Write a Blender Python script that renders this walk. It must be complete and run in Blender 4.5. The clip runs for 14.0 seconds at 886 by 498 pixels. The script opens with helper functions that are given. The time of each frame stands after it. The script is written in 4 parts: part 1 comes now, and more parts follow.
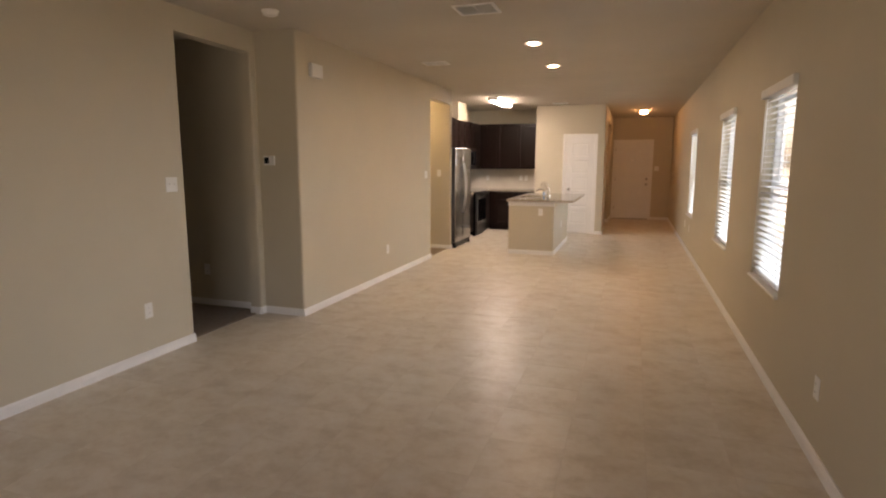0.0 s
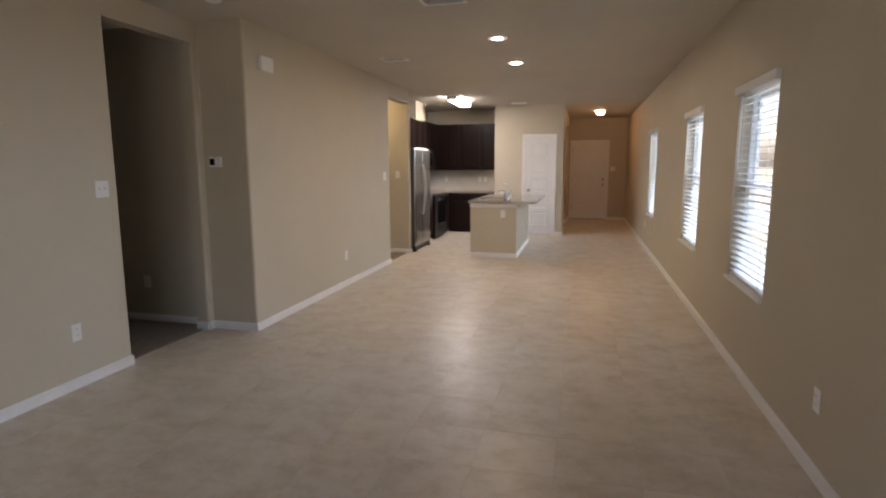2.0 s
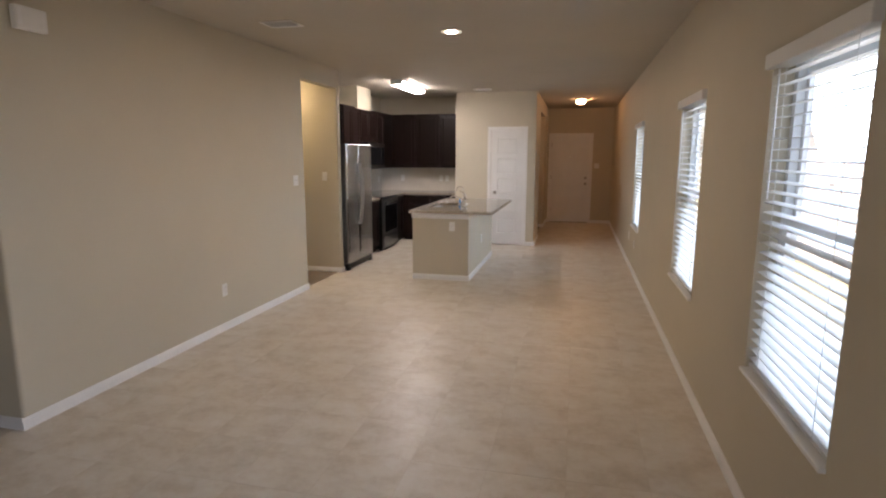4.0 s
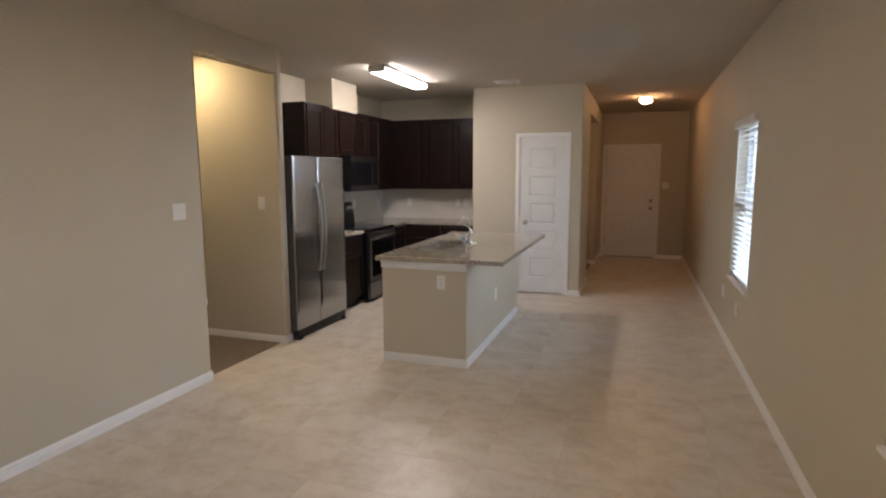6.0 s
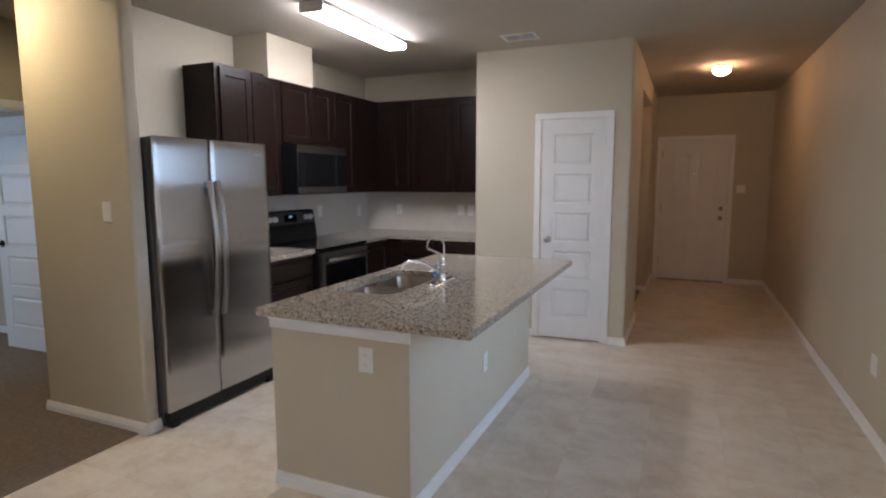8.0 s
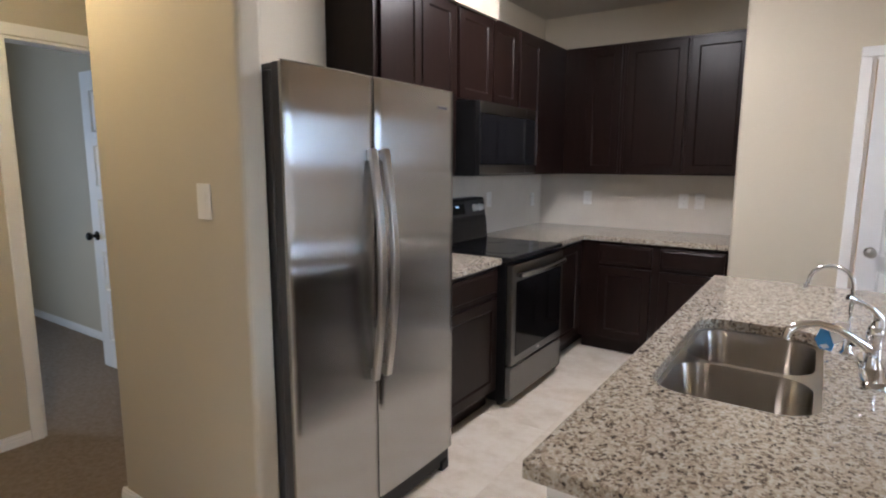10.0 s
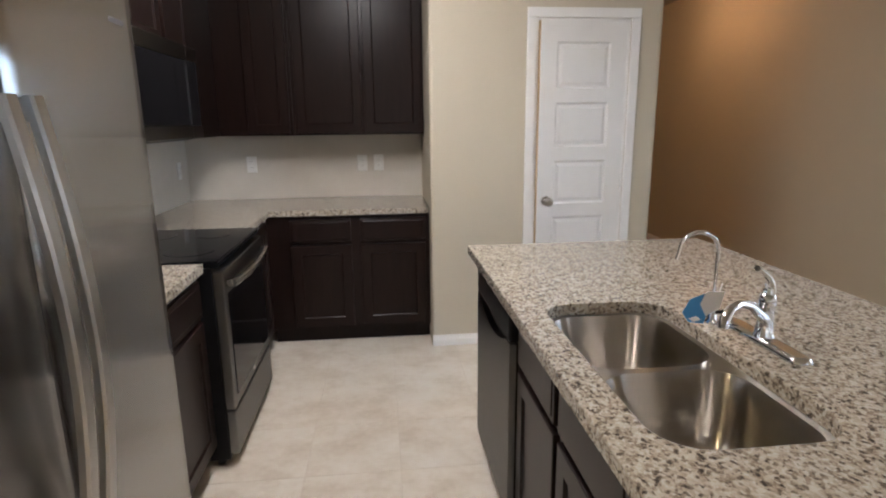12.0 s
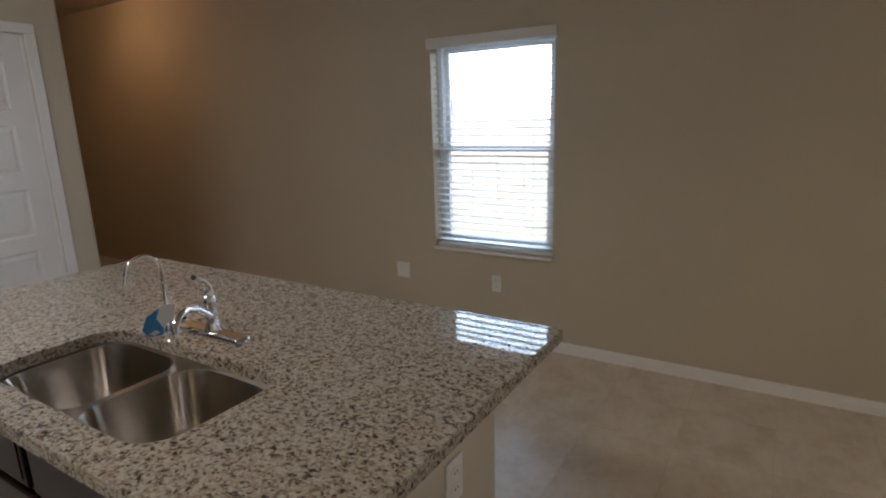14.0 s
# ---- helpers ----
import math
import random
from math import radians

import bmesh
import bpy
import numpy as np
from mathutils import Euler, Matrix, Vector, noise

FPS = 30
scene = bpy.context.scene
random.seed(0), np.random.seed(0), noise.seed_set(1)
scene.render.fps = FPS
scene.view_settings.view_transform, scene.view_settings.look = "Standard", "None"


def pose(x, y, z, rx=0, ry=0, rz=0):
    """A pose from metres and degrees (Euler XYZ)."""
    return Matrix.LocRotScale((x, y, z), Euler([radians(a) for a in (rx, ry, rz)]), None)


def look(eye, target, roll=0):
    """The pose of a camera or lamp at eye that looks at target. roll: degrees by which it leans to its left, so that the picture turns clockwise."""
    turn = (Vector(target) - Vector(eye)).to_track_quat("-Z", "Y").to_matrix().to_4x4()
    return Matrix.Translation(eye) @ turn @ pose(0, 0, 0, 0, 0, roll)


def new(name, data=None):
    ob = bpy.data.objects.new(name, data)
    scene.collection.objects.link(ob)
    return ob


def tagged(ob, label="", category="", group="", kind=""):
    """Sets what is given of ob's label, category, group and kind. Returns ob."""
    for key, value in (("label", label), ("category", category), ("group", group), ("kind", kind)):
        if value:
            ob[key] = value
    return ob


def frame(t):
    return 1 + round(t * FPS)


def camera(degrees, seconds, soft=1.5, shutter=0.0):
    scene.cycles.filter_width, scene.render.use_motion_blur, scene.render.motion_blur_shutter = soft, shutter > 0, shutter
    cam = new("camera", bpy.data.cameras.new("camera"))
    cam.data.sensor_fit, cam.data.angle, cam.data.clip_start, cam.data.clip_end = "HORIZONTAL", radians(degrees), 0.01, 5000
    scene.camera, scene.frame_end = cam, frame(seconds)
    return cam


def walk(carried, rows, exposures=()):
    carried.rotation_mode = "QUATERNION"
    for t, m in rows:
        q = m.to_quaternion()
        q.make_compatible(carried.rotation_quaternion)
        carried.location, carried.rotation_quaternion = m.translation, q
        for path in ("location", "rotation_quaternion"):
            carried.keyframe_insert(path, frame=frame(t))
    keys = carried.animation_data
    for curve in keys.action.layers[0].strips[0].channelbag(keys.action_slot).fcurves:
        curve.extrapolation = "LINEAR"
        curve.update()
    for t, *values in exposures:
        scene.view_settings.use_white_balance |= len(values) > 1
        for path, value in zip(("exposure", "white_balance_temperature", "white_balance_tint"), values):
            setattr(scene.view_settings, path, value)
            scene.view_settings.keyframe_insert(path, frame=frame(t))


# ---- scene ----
cam = camera(76.9, 14.0, soft=2.1)
PATH = [
    (0, (0.177, 0.066, 1.486), (-0.456, 1.938, 1.183), 0.1),
    (0.5, (0.003, 0.243, 1.493), (-0.629, 2.116, 1.187), 0.4),
    (1, (-0.062, 0.299, 1.485), (-0.659, 2.183, 1.185), 0.2),
    (1.5, (-0.035, 0.306, 1.478), (-0.59, 2.204, 1.182), -0.0),
    (2, (-0.001, 0.343, 1.478), (-0.481, 2.262, 1.18), -0.2),
    (2.5, (0.018, 0.567, 1.471), (-0.394, 2.5, 1.163), -0.2),
    (2.7, (0.07, 0.735, 1.53), (-0.334, 2.666, 1.204), -0.3),
    (4.8, (0.321, 3.367, 1.612), (-0.209, 5.267, 1.286), 0.1),
    (5, (0.312, 3.644, 1.602), (-0.241, 5.54, 1.286), -0.0),
    (5.5, (0.276, 4.266, 1.566), (-0.33, 6.151, 1.281), -0.2),
    (6, (0.253, 4.954, 1.573), (-0.395, 6.828, 1.309), -0.2),
    (6.5, (0.272, 5.518, 1.568), (-0.402, 7.384, 1.315), -0.5),
    (7, (0.232, 6.144, 1.551), (-0.462, 8.002, 1.3), -0.3),
    (7.5, (0.204, 6.667, 1.516), (-0.514, 8.517, 1.267), -0.4),
    (8, (0.052, 7.105, 1.502), (-0.74, 8.925, 1.255), -0.1),
    (8.5, (-0.149, 7.461, 1.497), (-1.083, 9.212, 1.254), 0.2),
    (9, (-0.48, 7.803, 1.483), (-1.589, 9.447, 1.22), 0.6),
    (9.2, (-0.7, 7.884, 1.446), (-1.846, 9.502, 1.184), 0.6),
    (11.3, (-1.917, 8.743, 1.441), (-2.502, 10.61, 1.024), -0.4),
    (11.5, (-1.993, 8.782, 1.421), (-2.364, 10.7, 0.997), -0.3),
    (12, (-2.146, 8.813, 1.448), (-1.939, 10.751, 1.002), -0.6),
    (12.5, (-2.244, 8.742, 1.485), (-1.572, 10.571, 1.035), -0.9),
    (13, (-2.27, 8.649, 1.503), (-1.164, 10.253, 1.052), -1.5),
    (13.5, (-2.215, 8.601, 1.514), (-0.818, 9.956, 1.054), -1.8),
    (14, (-2.203, 8.583, 1.524), (-0.549, 9.61, 1.068), -1.7),
]
EXPOSURE = [(0.0, 1.72, 7700, 28), (0.4, 1.56, 6900, 26), (2.5, 1.5, 6400, 24), (5.0, 1.16, 6200, 23), (5.5, 1.05, 5980, 20), (6.0, 1.18, 6250, 22), (7.5, 1.18, 5600, 20), (9.0, 1.5, 5750, 21), (11.5, 1.66, 5770, 19), (12.6, 1.3, 6150, 18), (13.0, 1.12, 6000, 18), (13.5, 0.78, 6000, 19), (14.0, 0.52, 6000, 19)]
walk(cam, [(t, look(eye, target, roll)) for t, eye, target, roll in PATH], EXPOSURE)

# ---- light ----
world = bpy.data.worlds.new("world")
scene.world = world
world.use_nodes = True
wn = world.node_tree
sky = wn.nodes.new("ShaderNodeTexSky")
sky.sky_type = "NISHITA"
sky.sun_disc = False
sky.sun_elevation, sky.sun_rotation = radians(50), radians(315)
sky.air_density, sky.dust_density = 1.0, 3.0
wn.links.new(sky.outputs[0], wn.nodes["Background"].inputs[0])
wn.nodes["Background"].inputs[1].default_value = 0.15
sun = new("sun", bpy.data.lights.new("sun", "SUN"))
sun.data.energy, sun.data.angle, sun.data.color = 5.0, radians(12), (1.0, 0.95, 0.88)
sun.matrix_world = look((-15, 15, 25), (0, 0, 0))
FLUOR, DOWN, DOME, HALLDOWN = 21.5, 190.0, 31.0, 330.0
WINDOW_LIGHT, PATIO_LIGHT, BEDROOM_LIGHT = (53.0, 53.0, 116.0), 5.0, 14.0

# ---- materials ----


def material(name):
    m = bpy.data.materials.new(name)
    m.use_nodes = True
    return m, m.node_tree.nodes, m.node_tree.links, m.node_tree.nodes["Principled BSDF"]


def coords(nodes, links, scale=(1, 1, 1), shift=False):
    tc = nodes.new("ShaderNodeTexCoord")
    mp = nodes.new("ShaderNodeMapping")
    mp.inputs["Scale"].default_value = scale
    links.new(tc.outputs["Object"], mp.inputs["Vector"])
    if shift:
        info = nodes.new("ShaderNodeObjectInfo")
        mul = nodes.new("ShaderNodeMath")
        mul.operation = "MULTIPLY"
        mul.inputs[1].default_value = 37.0
        links.new(info.outputs["Random"], mul.inputs[0])
        links.new(mul.outputs[0], mp.inputs["Location"])
    return mp.outputs[0]


def noise_tex(nodes, links, vec, scale, detail=4.0, rough=0.55):
    n = nodes.new("ShaderNodeTexNoise")
    n.inputs["Scale"].default_value = scale
    n.inputs["Detail"].default_value = detail
    n.inputs["Roughness"].default_value = rough
    links.new(vec, n.inputs["Vector"])
    return n.outputs["Fac"]


def ramp(nodes, links, fac, stops):
    r = nodes.new("ShaderNodeValToRGB")
    while len(r.color_ramp.elements) < len(stops):
        r.color_ramp.elements.new(0.5)
    for e, (p, c) in zip(r.color_ramp.elements, stops):
        e.position, e.color = p, (*c, 1) if len(c) == 3 else c
    links.new(fac, r.inputs[0])
    return r.outputs[0]


def bump(nodes, links, height, strength, distance, bsdf):
    b = nodes.new("ShaderNodeBump")
    b.inputs["Strength"].default_value = strength
    b.inputs["Distance"].default_value = distance
    links.new(height, b.inputs["Height"])
    links.new(b.outputs[0], bsdf.inputs["Normal"])


def mottled(name, a, b, scale, rough, grain=0.0, grain_scale=200.0, distance=0.001, metal=0.0, stretch=(1, 1, 1), rough_var=0.0, spec=0.5):
    m, n, l, p = material(name)
    v = coords(n, l, stretch)
    f = noise_tex(n, l, v, scale)
    l.new(ramp(n, l, f, [(0.3, a), (0.7, b)]), p.inputs["Base Color"])
    p.inputs["Roughness"].default_value, p.inputs["Metallic"].default_value = rough, metal
    p.inputs["Specular IOR Level"].default_value = spec
    if rough_var:
        l.new(ramp(n, l, f, [(0.3, (rough - rough_var,) * 3), (0.7, (rough + rough_var,) * 3)]), p.inputs["Roughness"])
    if grain:
        bump(n, l, noise_tex(n, l, v, grain_scale, 2.0), grain, distance, p)
    return m


def plain(name, c, rough=0.5, metal=0.0):
    return mottled(name, c, tuple(min(1, x * 1.06) for x in c), 9.0, rough, metal=metal, rough_var=0.04)


def glow(name, c, strength):
    m, n, l, p = material(name)
    p.inputs["Base Color"].default_value = (0.8, 0.8, 0.8, 1)
    p.inputs["Emission Color"].default_value = (*c, 1)
    p.inputs["Emission Strength"].default_value = strength
    return m


def tile_material():
    m, n, l, p = material("floor_tile")
    v = coords(n, l, (2.0, 2.5, 1.0), True)
    w = coords(n, l, (1.0, 1.0, 1.0), True)
    f = noise_tex(n, l, v, 2.2, 6.0, 0.66)
    g = noise_tex(n, l, w, 26.0, 3.0)
    mix = n.new("ShaderNodeMath")
    mix.operation = "MULTIPLY_ADD"
    mix.inputs[1].default_value = 0.25
    l.new(g, mix.inputs[0])
    l.new(f, mix.inputs[2])
    col = ramp(n, l, mix.outputs[0], [(0.37, (0.54, 0.465, 0.365)), (0.52, (0.615, 0.54, 0.44)), (0.66, (0.68, 0.615, 0.52)), (0.84, (0.73, 0.68, 0.60))])
    info = n.new("ShaderNodeObjectInfo")
    tint = ramp(n, l, info.outputs["Random"], [(0.0, (0.965, 0.96, 0.955)), (1.0, (1.02, 1.015, 1.01))])
    mul = n.new("ShaderNodeMixRGB")
    mul.blend_type = "MULTIPLY"
    mul.inputs[0].default_value = 1.0
    l.new(col, mul.inputs[1])
    l.new(tint, mul.inputs[2])
    l.new(mul.outputs[0], p.inputs["Base Color"])
    l.new(ramp(n, l, f, [(0.35, (0.40,) * 3), (0.7, (0.30,) * 3)]), p.inputs["Roughness"])
    bump(n, l, f, 0.12, 0.002, p)
    return m


def granite_material():
    m, n, l, p = material("granite")
    v = coords(n, l, (1.0, 0.8, 1.0))
    vo = n.new("ShaderNodeTexVoronoi")
    vo.inputs["Scale"].default_value = 165.0
    vo.inputs["Randomness"].default_value = 1.0
    l.new(v, vo.inputs["Vector"])
    sep = n.new("ShaderNodeSeparateColor")
    l.new(vo.outputs["Color"], sep.inputs[0])
    big = noise_tex(n, l, v, 68.0, 5.0, 0.72)
    add = n.new("ShaderNodeMath")
    add.operation = "MULTIPLY_ADD"
    add.inputs[1].default_value = 0.42
    l.new(sep.outputs[0], add.inputs[0])
    l.new(big, add.inputs[2])
    col = ramp(n, l, add.outputs[0], [(0.465, (0.056, 0.047, 0.040)), (0.55, (0.185, 0.149, 0.113)), (0.64, (0.32, 0.268, 0.206)), (0.76, (0.42, 0.366, 0.29)), (0.93, (0.50, 0.465, 0.405))])
    l.new(col, p.inputs["Base Color"])
    p.inputs["Roughness"].default_value = 0.03
    p.inputs["Specular IOR Level"].default_value = 0.5
    bump(n, l, big, 0.008, 0.0004, p)
    return m


def steel_material(name, c, rough, stretch, brushed=0.6, upright=True):
    m, n, l, p = material(name)
    v = coords(n, l, stretch)
    f = noise_tex(n, l, v, 3.0, 3.0)
    g = n.new("ShaderNodeBsdfAnisotropic")
    g.distribution = "BECKMANN"
    l.new(ramp(n, l, f, [(0.3, tuple(x * 0.96 for x in c)), (0.7, c)]), g.inputs["Color"])
    g.inputs["Roughness"].default_value = rough
    g.inputs["Anisotropy"].default_value = brushed
    geo = n.new("ShaderNodeNewGeometry")
    cross = n.new("ShaderNodeVectorMath")
    cross.operation = "CROSS_PRODUCT"
    cross.inputs[1].default_value = (0.03, 0.02, 1.0)
    l.new(geo.outputs["Normal"], cross.inputs[0])
    grain = cross.outputs[0]
    if upright:
        rise = n.new("ShaderNodeVectorMath")
        rise.operation = "CROSS_PRODUCT"
        l.new(geo.outputs["Normal"], rise.inputs[0])
        l.new(grain, rise.inputs[1])
        grain = rise.outputs[0]
    l.new(grain, g.inputs["Tangent"])
    n.remove(p)
    l.new(g.outputs[0], n["Material Output"].inputs[0])
    return m


def wood_material(name, a, b, rough):
    m, n, l, p = material(name)
    v = coords(n, l, (14, 14, 1.2), True)
    f = noise_tex(n, l, v, 3.0, 6.0, 0.6)
    l.new(ramp(n, l, f, [(0.3, a), (0.72, b)]), p.inputs["Base Color"])
    p.inputs["Roughness"].default_value = rough
    p.inputs["Specular IOR Level"].default_value = 0.21
    w = coords(n, l, (1, 1, 1))
    bump(n, l, noise_tex(n, l, w, 6.0, 2.0), 0.04, 0.002, p)
    return m


def glass_material():
    m, n, l, p = material("window_glass")
    p.inputs["Base Color"].default_value = (0.95, 0.97, 0.97, 1)
    p.inputs["Roughness"].default_value = 0.0
    p.inputs["Transmission Weight"].default_value = 1.0
    p.inputs["IOR"].default_value = 1.05
    return m


PAINT = mottled("wall_paint", (0.55, 0.494, 0.384), (0.58, 0.52, 0.404), 1.3, 0.62, 0.35, 230.0, 0.0012, spec=0.35)
CEIL = mottled("ceiling_paint", (0.52, 0.475, 0.405), (0.56, 0.51, 0.435), 1.0, 0.85, 0.6, 120.0, 0.002, spec=0.2)
WHITE = mottled("white_trim_paint", (0.81, 0.80, 0.78), (0.85, 0.84, 0.82), 5.0, 0.38, 0.08, 300.0, 0.0005)
DOORWHITE = mottled("white_door_paint", (0.78, 0.775, 0.755), (0.82, 0.815, 0.80), 4.0, 0.40, 0.12, 400.0, 0.0005)
PLASTIC = plain("white_plastic", (0.78, 0.77, 0.74), 0.35)
TILE = tile_material()
GROUT = mottled("grout", (0.56, 0.49, 0.40), (0.64, 0.565, 0.47), 30.0, 0.6, 0.3, 300.0)
CARPET = mottled("carpet_pile", (0.31, 0.25, 0.20), (0.41, 0.34, 0.285), 45.0, 0.98, 1.0, 420.0, 0.012, spec=0.05)
GRANITE = granite_material()
ESPRESSO = wood_material("espresso_wood", (0.0102, 0.0054, 0.0044), (0.0168, 0.0085, 0.0067), 0.30)
RAWWOOD = wood_material("raw_wood", (0.48, 0.33, 0.17), (0.62, 0.46, 0.27), 0.6)
STEEL = steel_material("brushed_steel", (0.49, 0.49, 0.49), 0.205, (1, 40, 1), 0.82)
HANDLESTEEL = steel_material("handle_steel", (0.50, 0.495, 0.48), 0.34, (40, 40, 1), 0.5)
STEELV = steel_material("brushed_steel_dark", (0.25, 0.247, 0.244), 0.28, (1, 40, 1), 0.75)
BANDSTEEL = steel_material("band_steel", (0.28, 0.275, 0.27), 0.32, (40, 40, 1), 0.5)
SINKSTEEL = steel_material("sink_steel", (0.50, 0.47, 0.43), 0.31, (60, 60, 3), 0.65, False)
KNOBSTEEL = plain("knob_steel", (0.80, 0.79, 0.77), 0.30, 0.45)
PANELGREY = mottled("dark_metal_panel", (0.045, 0.044, 0.043), (0.055, 0.054, 0.052), 8.0, 0.38, spec=0.4)
CHROME = plain("chrome", (0.80, 0.80, 0.80), 0.07, 1.0)
NICKEL = plain("satin_nickel", (0.42, 0.39, 0.35), 0.28, 1.0)
BLACKGLASS = mottled("black_glass", (0.006, 0.006, 0.007), (0.008, 0.008, 0.009), 9.0, 0.07, spec=0.17)
BLACK = mottled("black_enamel", (0.010, 0.010, 0.011), (0.013, 0.013, 0.014), 9.0, 0.33, rough_var=0.04, spec=0.24)
GREY = mottled("grey_enamel", (0.060, 0.058, 0.057), (0.075, 0.072, 0.07), 8.0, 0.45, 0.1, 300.0)
SPLASH = mottled("backsplash_paint", (0.57, 0.525, 0.455), (0.66, 0.615, 0.54), 2.5, 0.42, 0.2, 90.0, 0.001)
SLAT = mottled("blind_slat", (0.78, 0.78, 0.76), (0.83, 0.83, 0.81), 6.0, 0.42)
_n, _l = SLAT.node_tree.nodes, SLAT.node_tree.links
_t = _n.new("ShaderNodeBsdfTranslucent")
_t.inputs[0].default_value = (0.80, 0.82, 0.82, 1)
_m = _n.new("ShaderNodeMixShader")
_m.inputs[0].default_value = 0.10
_l.new(_n["Principled BSDF"].outputs[0], _m.inputs[1])
_l.new(_t.outputs[0], _m.inputs[2])
_l.new(_m.outputs[0], _n["Material Output"].inputs[0])
GLASS = glass_material()
VINYL = plain("white_vinyl", (0.74, 0.75, 0.75), 0.35)
LAMP_F = glow("fluorescent_diffuser", (1.0, 0.95, 0.84), FLUOR)
LAMP_D = glow("downlight_lens", (1.0, 0.80, 0.55), DOWN)
LAMP_H = glow("dome_glass", (1.0, 0.55, 0.24), DOME)
LAMP_HD = glow("hall_downlight_lens", (1.0, 0.78, 0.40), HALLDOWN)
BLUE = plain("blue_card", (0.06, 0.27, 0.58), 0.5)
CARD = plain("white_card", (0.80, 0.80, 0.79), 0.5)
SOIL = mottled("dry_grass", (0.20, 0.17, 0.09), (0.33, 0.29, 0.17), 3.0, 0.95, 0.6, 40.0, 0.02)
FENCEWOOD = wood_material("weathered_fence", (0.62, 0.57, 0.50), (0.74, 0.69, 0.62), 0.85)
BRICK = mottled("pale_brick", (0.70, 0.66, 0.62), (0.80, 0.77, 0.73), 6.0, 0.9, 0.4, 60.0)
SHINGLE = mottled("roof_shingle", (0.46, 0.44, 0.41), (0.56, 0.54, 0.51), 12.0, 0.95, 0.5, 80.0)
DISPLAY = glow("clock_display", (0.45, 0.75, 1.0), 0.35)
MARK = plain("grey_mark", (0.10, 0.10, 0.11), 0.4)

# ---- mesh helpers ----


def link_mesh(name, bm, mat):
    bmesh.ops.recalc_face_normals(bm, faces=bm.faces)
    crease = [e for e in bm.edges if len(e.link_faces) == 2 and e.link_faces[0].smooth != e.link_faces[1].smooth]
    if crease:
        bmesh.ops.split_edges(bm, edges=crease)
    me = bpy.data.meshes.new(name)
    bm.to_mesh(me)
    bm.free()
    me.materials.append(mat)
    return new(name, me)


def part(name, bm, mat, parent, label=""):
    ob = link_mesh(name, bm, mat)
    ob.parent = parent
    return tagged(ob, label)


def thing(name, label, category, m, group="", kind=""):
    ob = new(name)
    ob.matrix_world = m
    ob.empty_display_size = 0.1
    return tagged(ob, label, category, group, kind)


def box(x0, x1, y0, y1, z0, z1, bev=0.0, seg=2, bm=None):
    own = bm or bmesh.new()
    vs = [own.verts.new((x, y, z)) for z in (z0, z1) for y in (y0, y1) for x in (x0, x1)]
    fs = [own.faces.new([vs[i] for i in q]) for q in ((0, 2, 3, 1), (4, 5, 7, 6), (0, 1, 5, 4), (2, 6, 7, 3), (0, 4, 6, 2), (1, 3, 7, 5))]
    if bev:
        es = list({e for f in fs for e in f.edges})
        bmesh.ops.bevel(own, geom=es, offset=bev, segments=seg, affect="EDGES", clamp_overlap=True, profile=0.5)
    return own


def lathe(profile, seg=24, centre=(0, 0, 0), bm=None, smooth=True):
    own = bm or bmesh.new()
    rings = []
    for r, z in profile:
        rings.append([own.verts.new((centre[0] + r * math.cos(a), centre[1] + r * math.sin(a), centre[2] + z)) for a in (2 * math.pi * i / seg for i in range(seg))])
    for a, b in zip(rings, rings[1:]):
        for i in range(seg):
            f = own.faces.new((a[i], a[(i + 1) % seg], b[(i + 1) % seg], b[i]))
            f.smooth = smooth
    own.faces.new(rings[0])
    own.faces.new(rings[-1])
    return own


def tube(pts, radii, seg=12, bm=None):
    own = bm or bmesh.new()
    pts = [Vector(p) for p in pts]
    if not isinstance(radii, (list, tuple)):
        radii = [radii] * len(pts)
    rings = []
    side = None
    for i, p in enumerate(pts):
        d = (pts[min(i + 1, len(pts) - 1)] - pts[max(i - 1, 0)]).normalized()
        if side is None:
            side = d.cross(Vector((0, 0, 1)) if abs(d.z) < 0.9 else Vector((1, 0, 0))).normalized()
        side = (side - d * side.dot(d)).normalized()
        up = d.cross(side)
        rings.append([own.verts.new(p + radii[i] * (math.cos(a) * side + math.sin(a) * up)) for a in (2 * math.pi * k / seg for k in range(seg))])
    for a, b in zip(rings, rings[1:]):
        for k in range(seg):
            own.faces.new((a[k], a[(k + 1) % seg], b[(k + 1) % seg], b[k])).smooth = True
    own.faces.new(rings[0])
    own.faces.new(rings[-1])
    return own


def rrect(cx, cy, hx, hy, r, n=6):
    out = []
    for sx, sy, a0 in ((1, 1, 0), (-1, 1, 90), (-1, -1, 180), (1, -1, 270)):
        for k in range(n + 1):
            a = radians(a0 + 90 * k / n)
            out.append((cx + sx * (hx - r) + r * math.cos(a), cy + sy * (hy - r) + r * math.sin(a)))
    return out


def sheet(loops, z0, z1):
    """A flat plate with an outer outline and holes, of some thickness."""
    bm = bmesh.new()
    edges = []
    for loop in loops:
        vs = [bm.verts.new((x, y, z1)) for x, y in loop]
        edges += [bm.edges.new((a, b)) for a, b in zip(vs, vs[1:] + vs[:1])]
    bmesh.ops.triangle_fill(bm, use_beauty=True, use_dissolve=False, edges=edges)
    top = list(bm.faces)
    got = bmesh.ops.extrude_face_region(bm, geom=top)
    bmesh.ops.translate(bm, verts=[g for g in got["geom"] if isinstance(g, bmesh.types.BMVert)], vec=(0, 0, z0 - z1))
    return bm


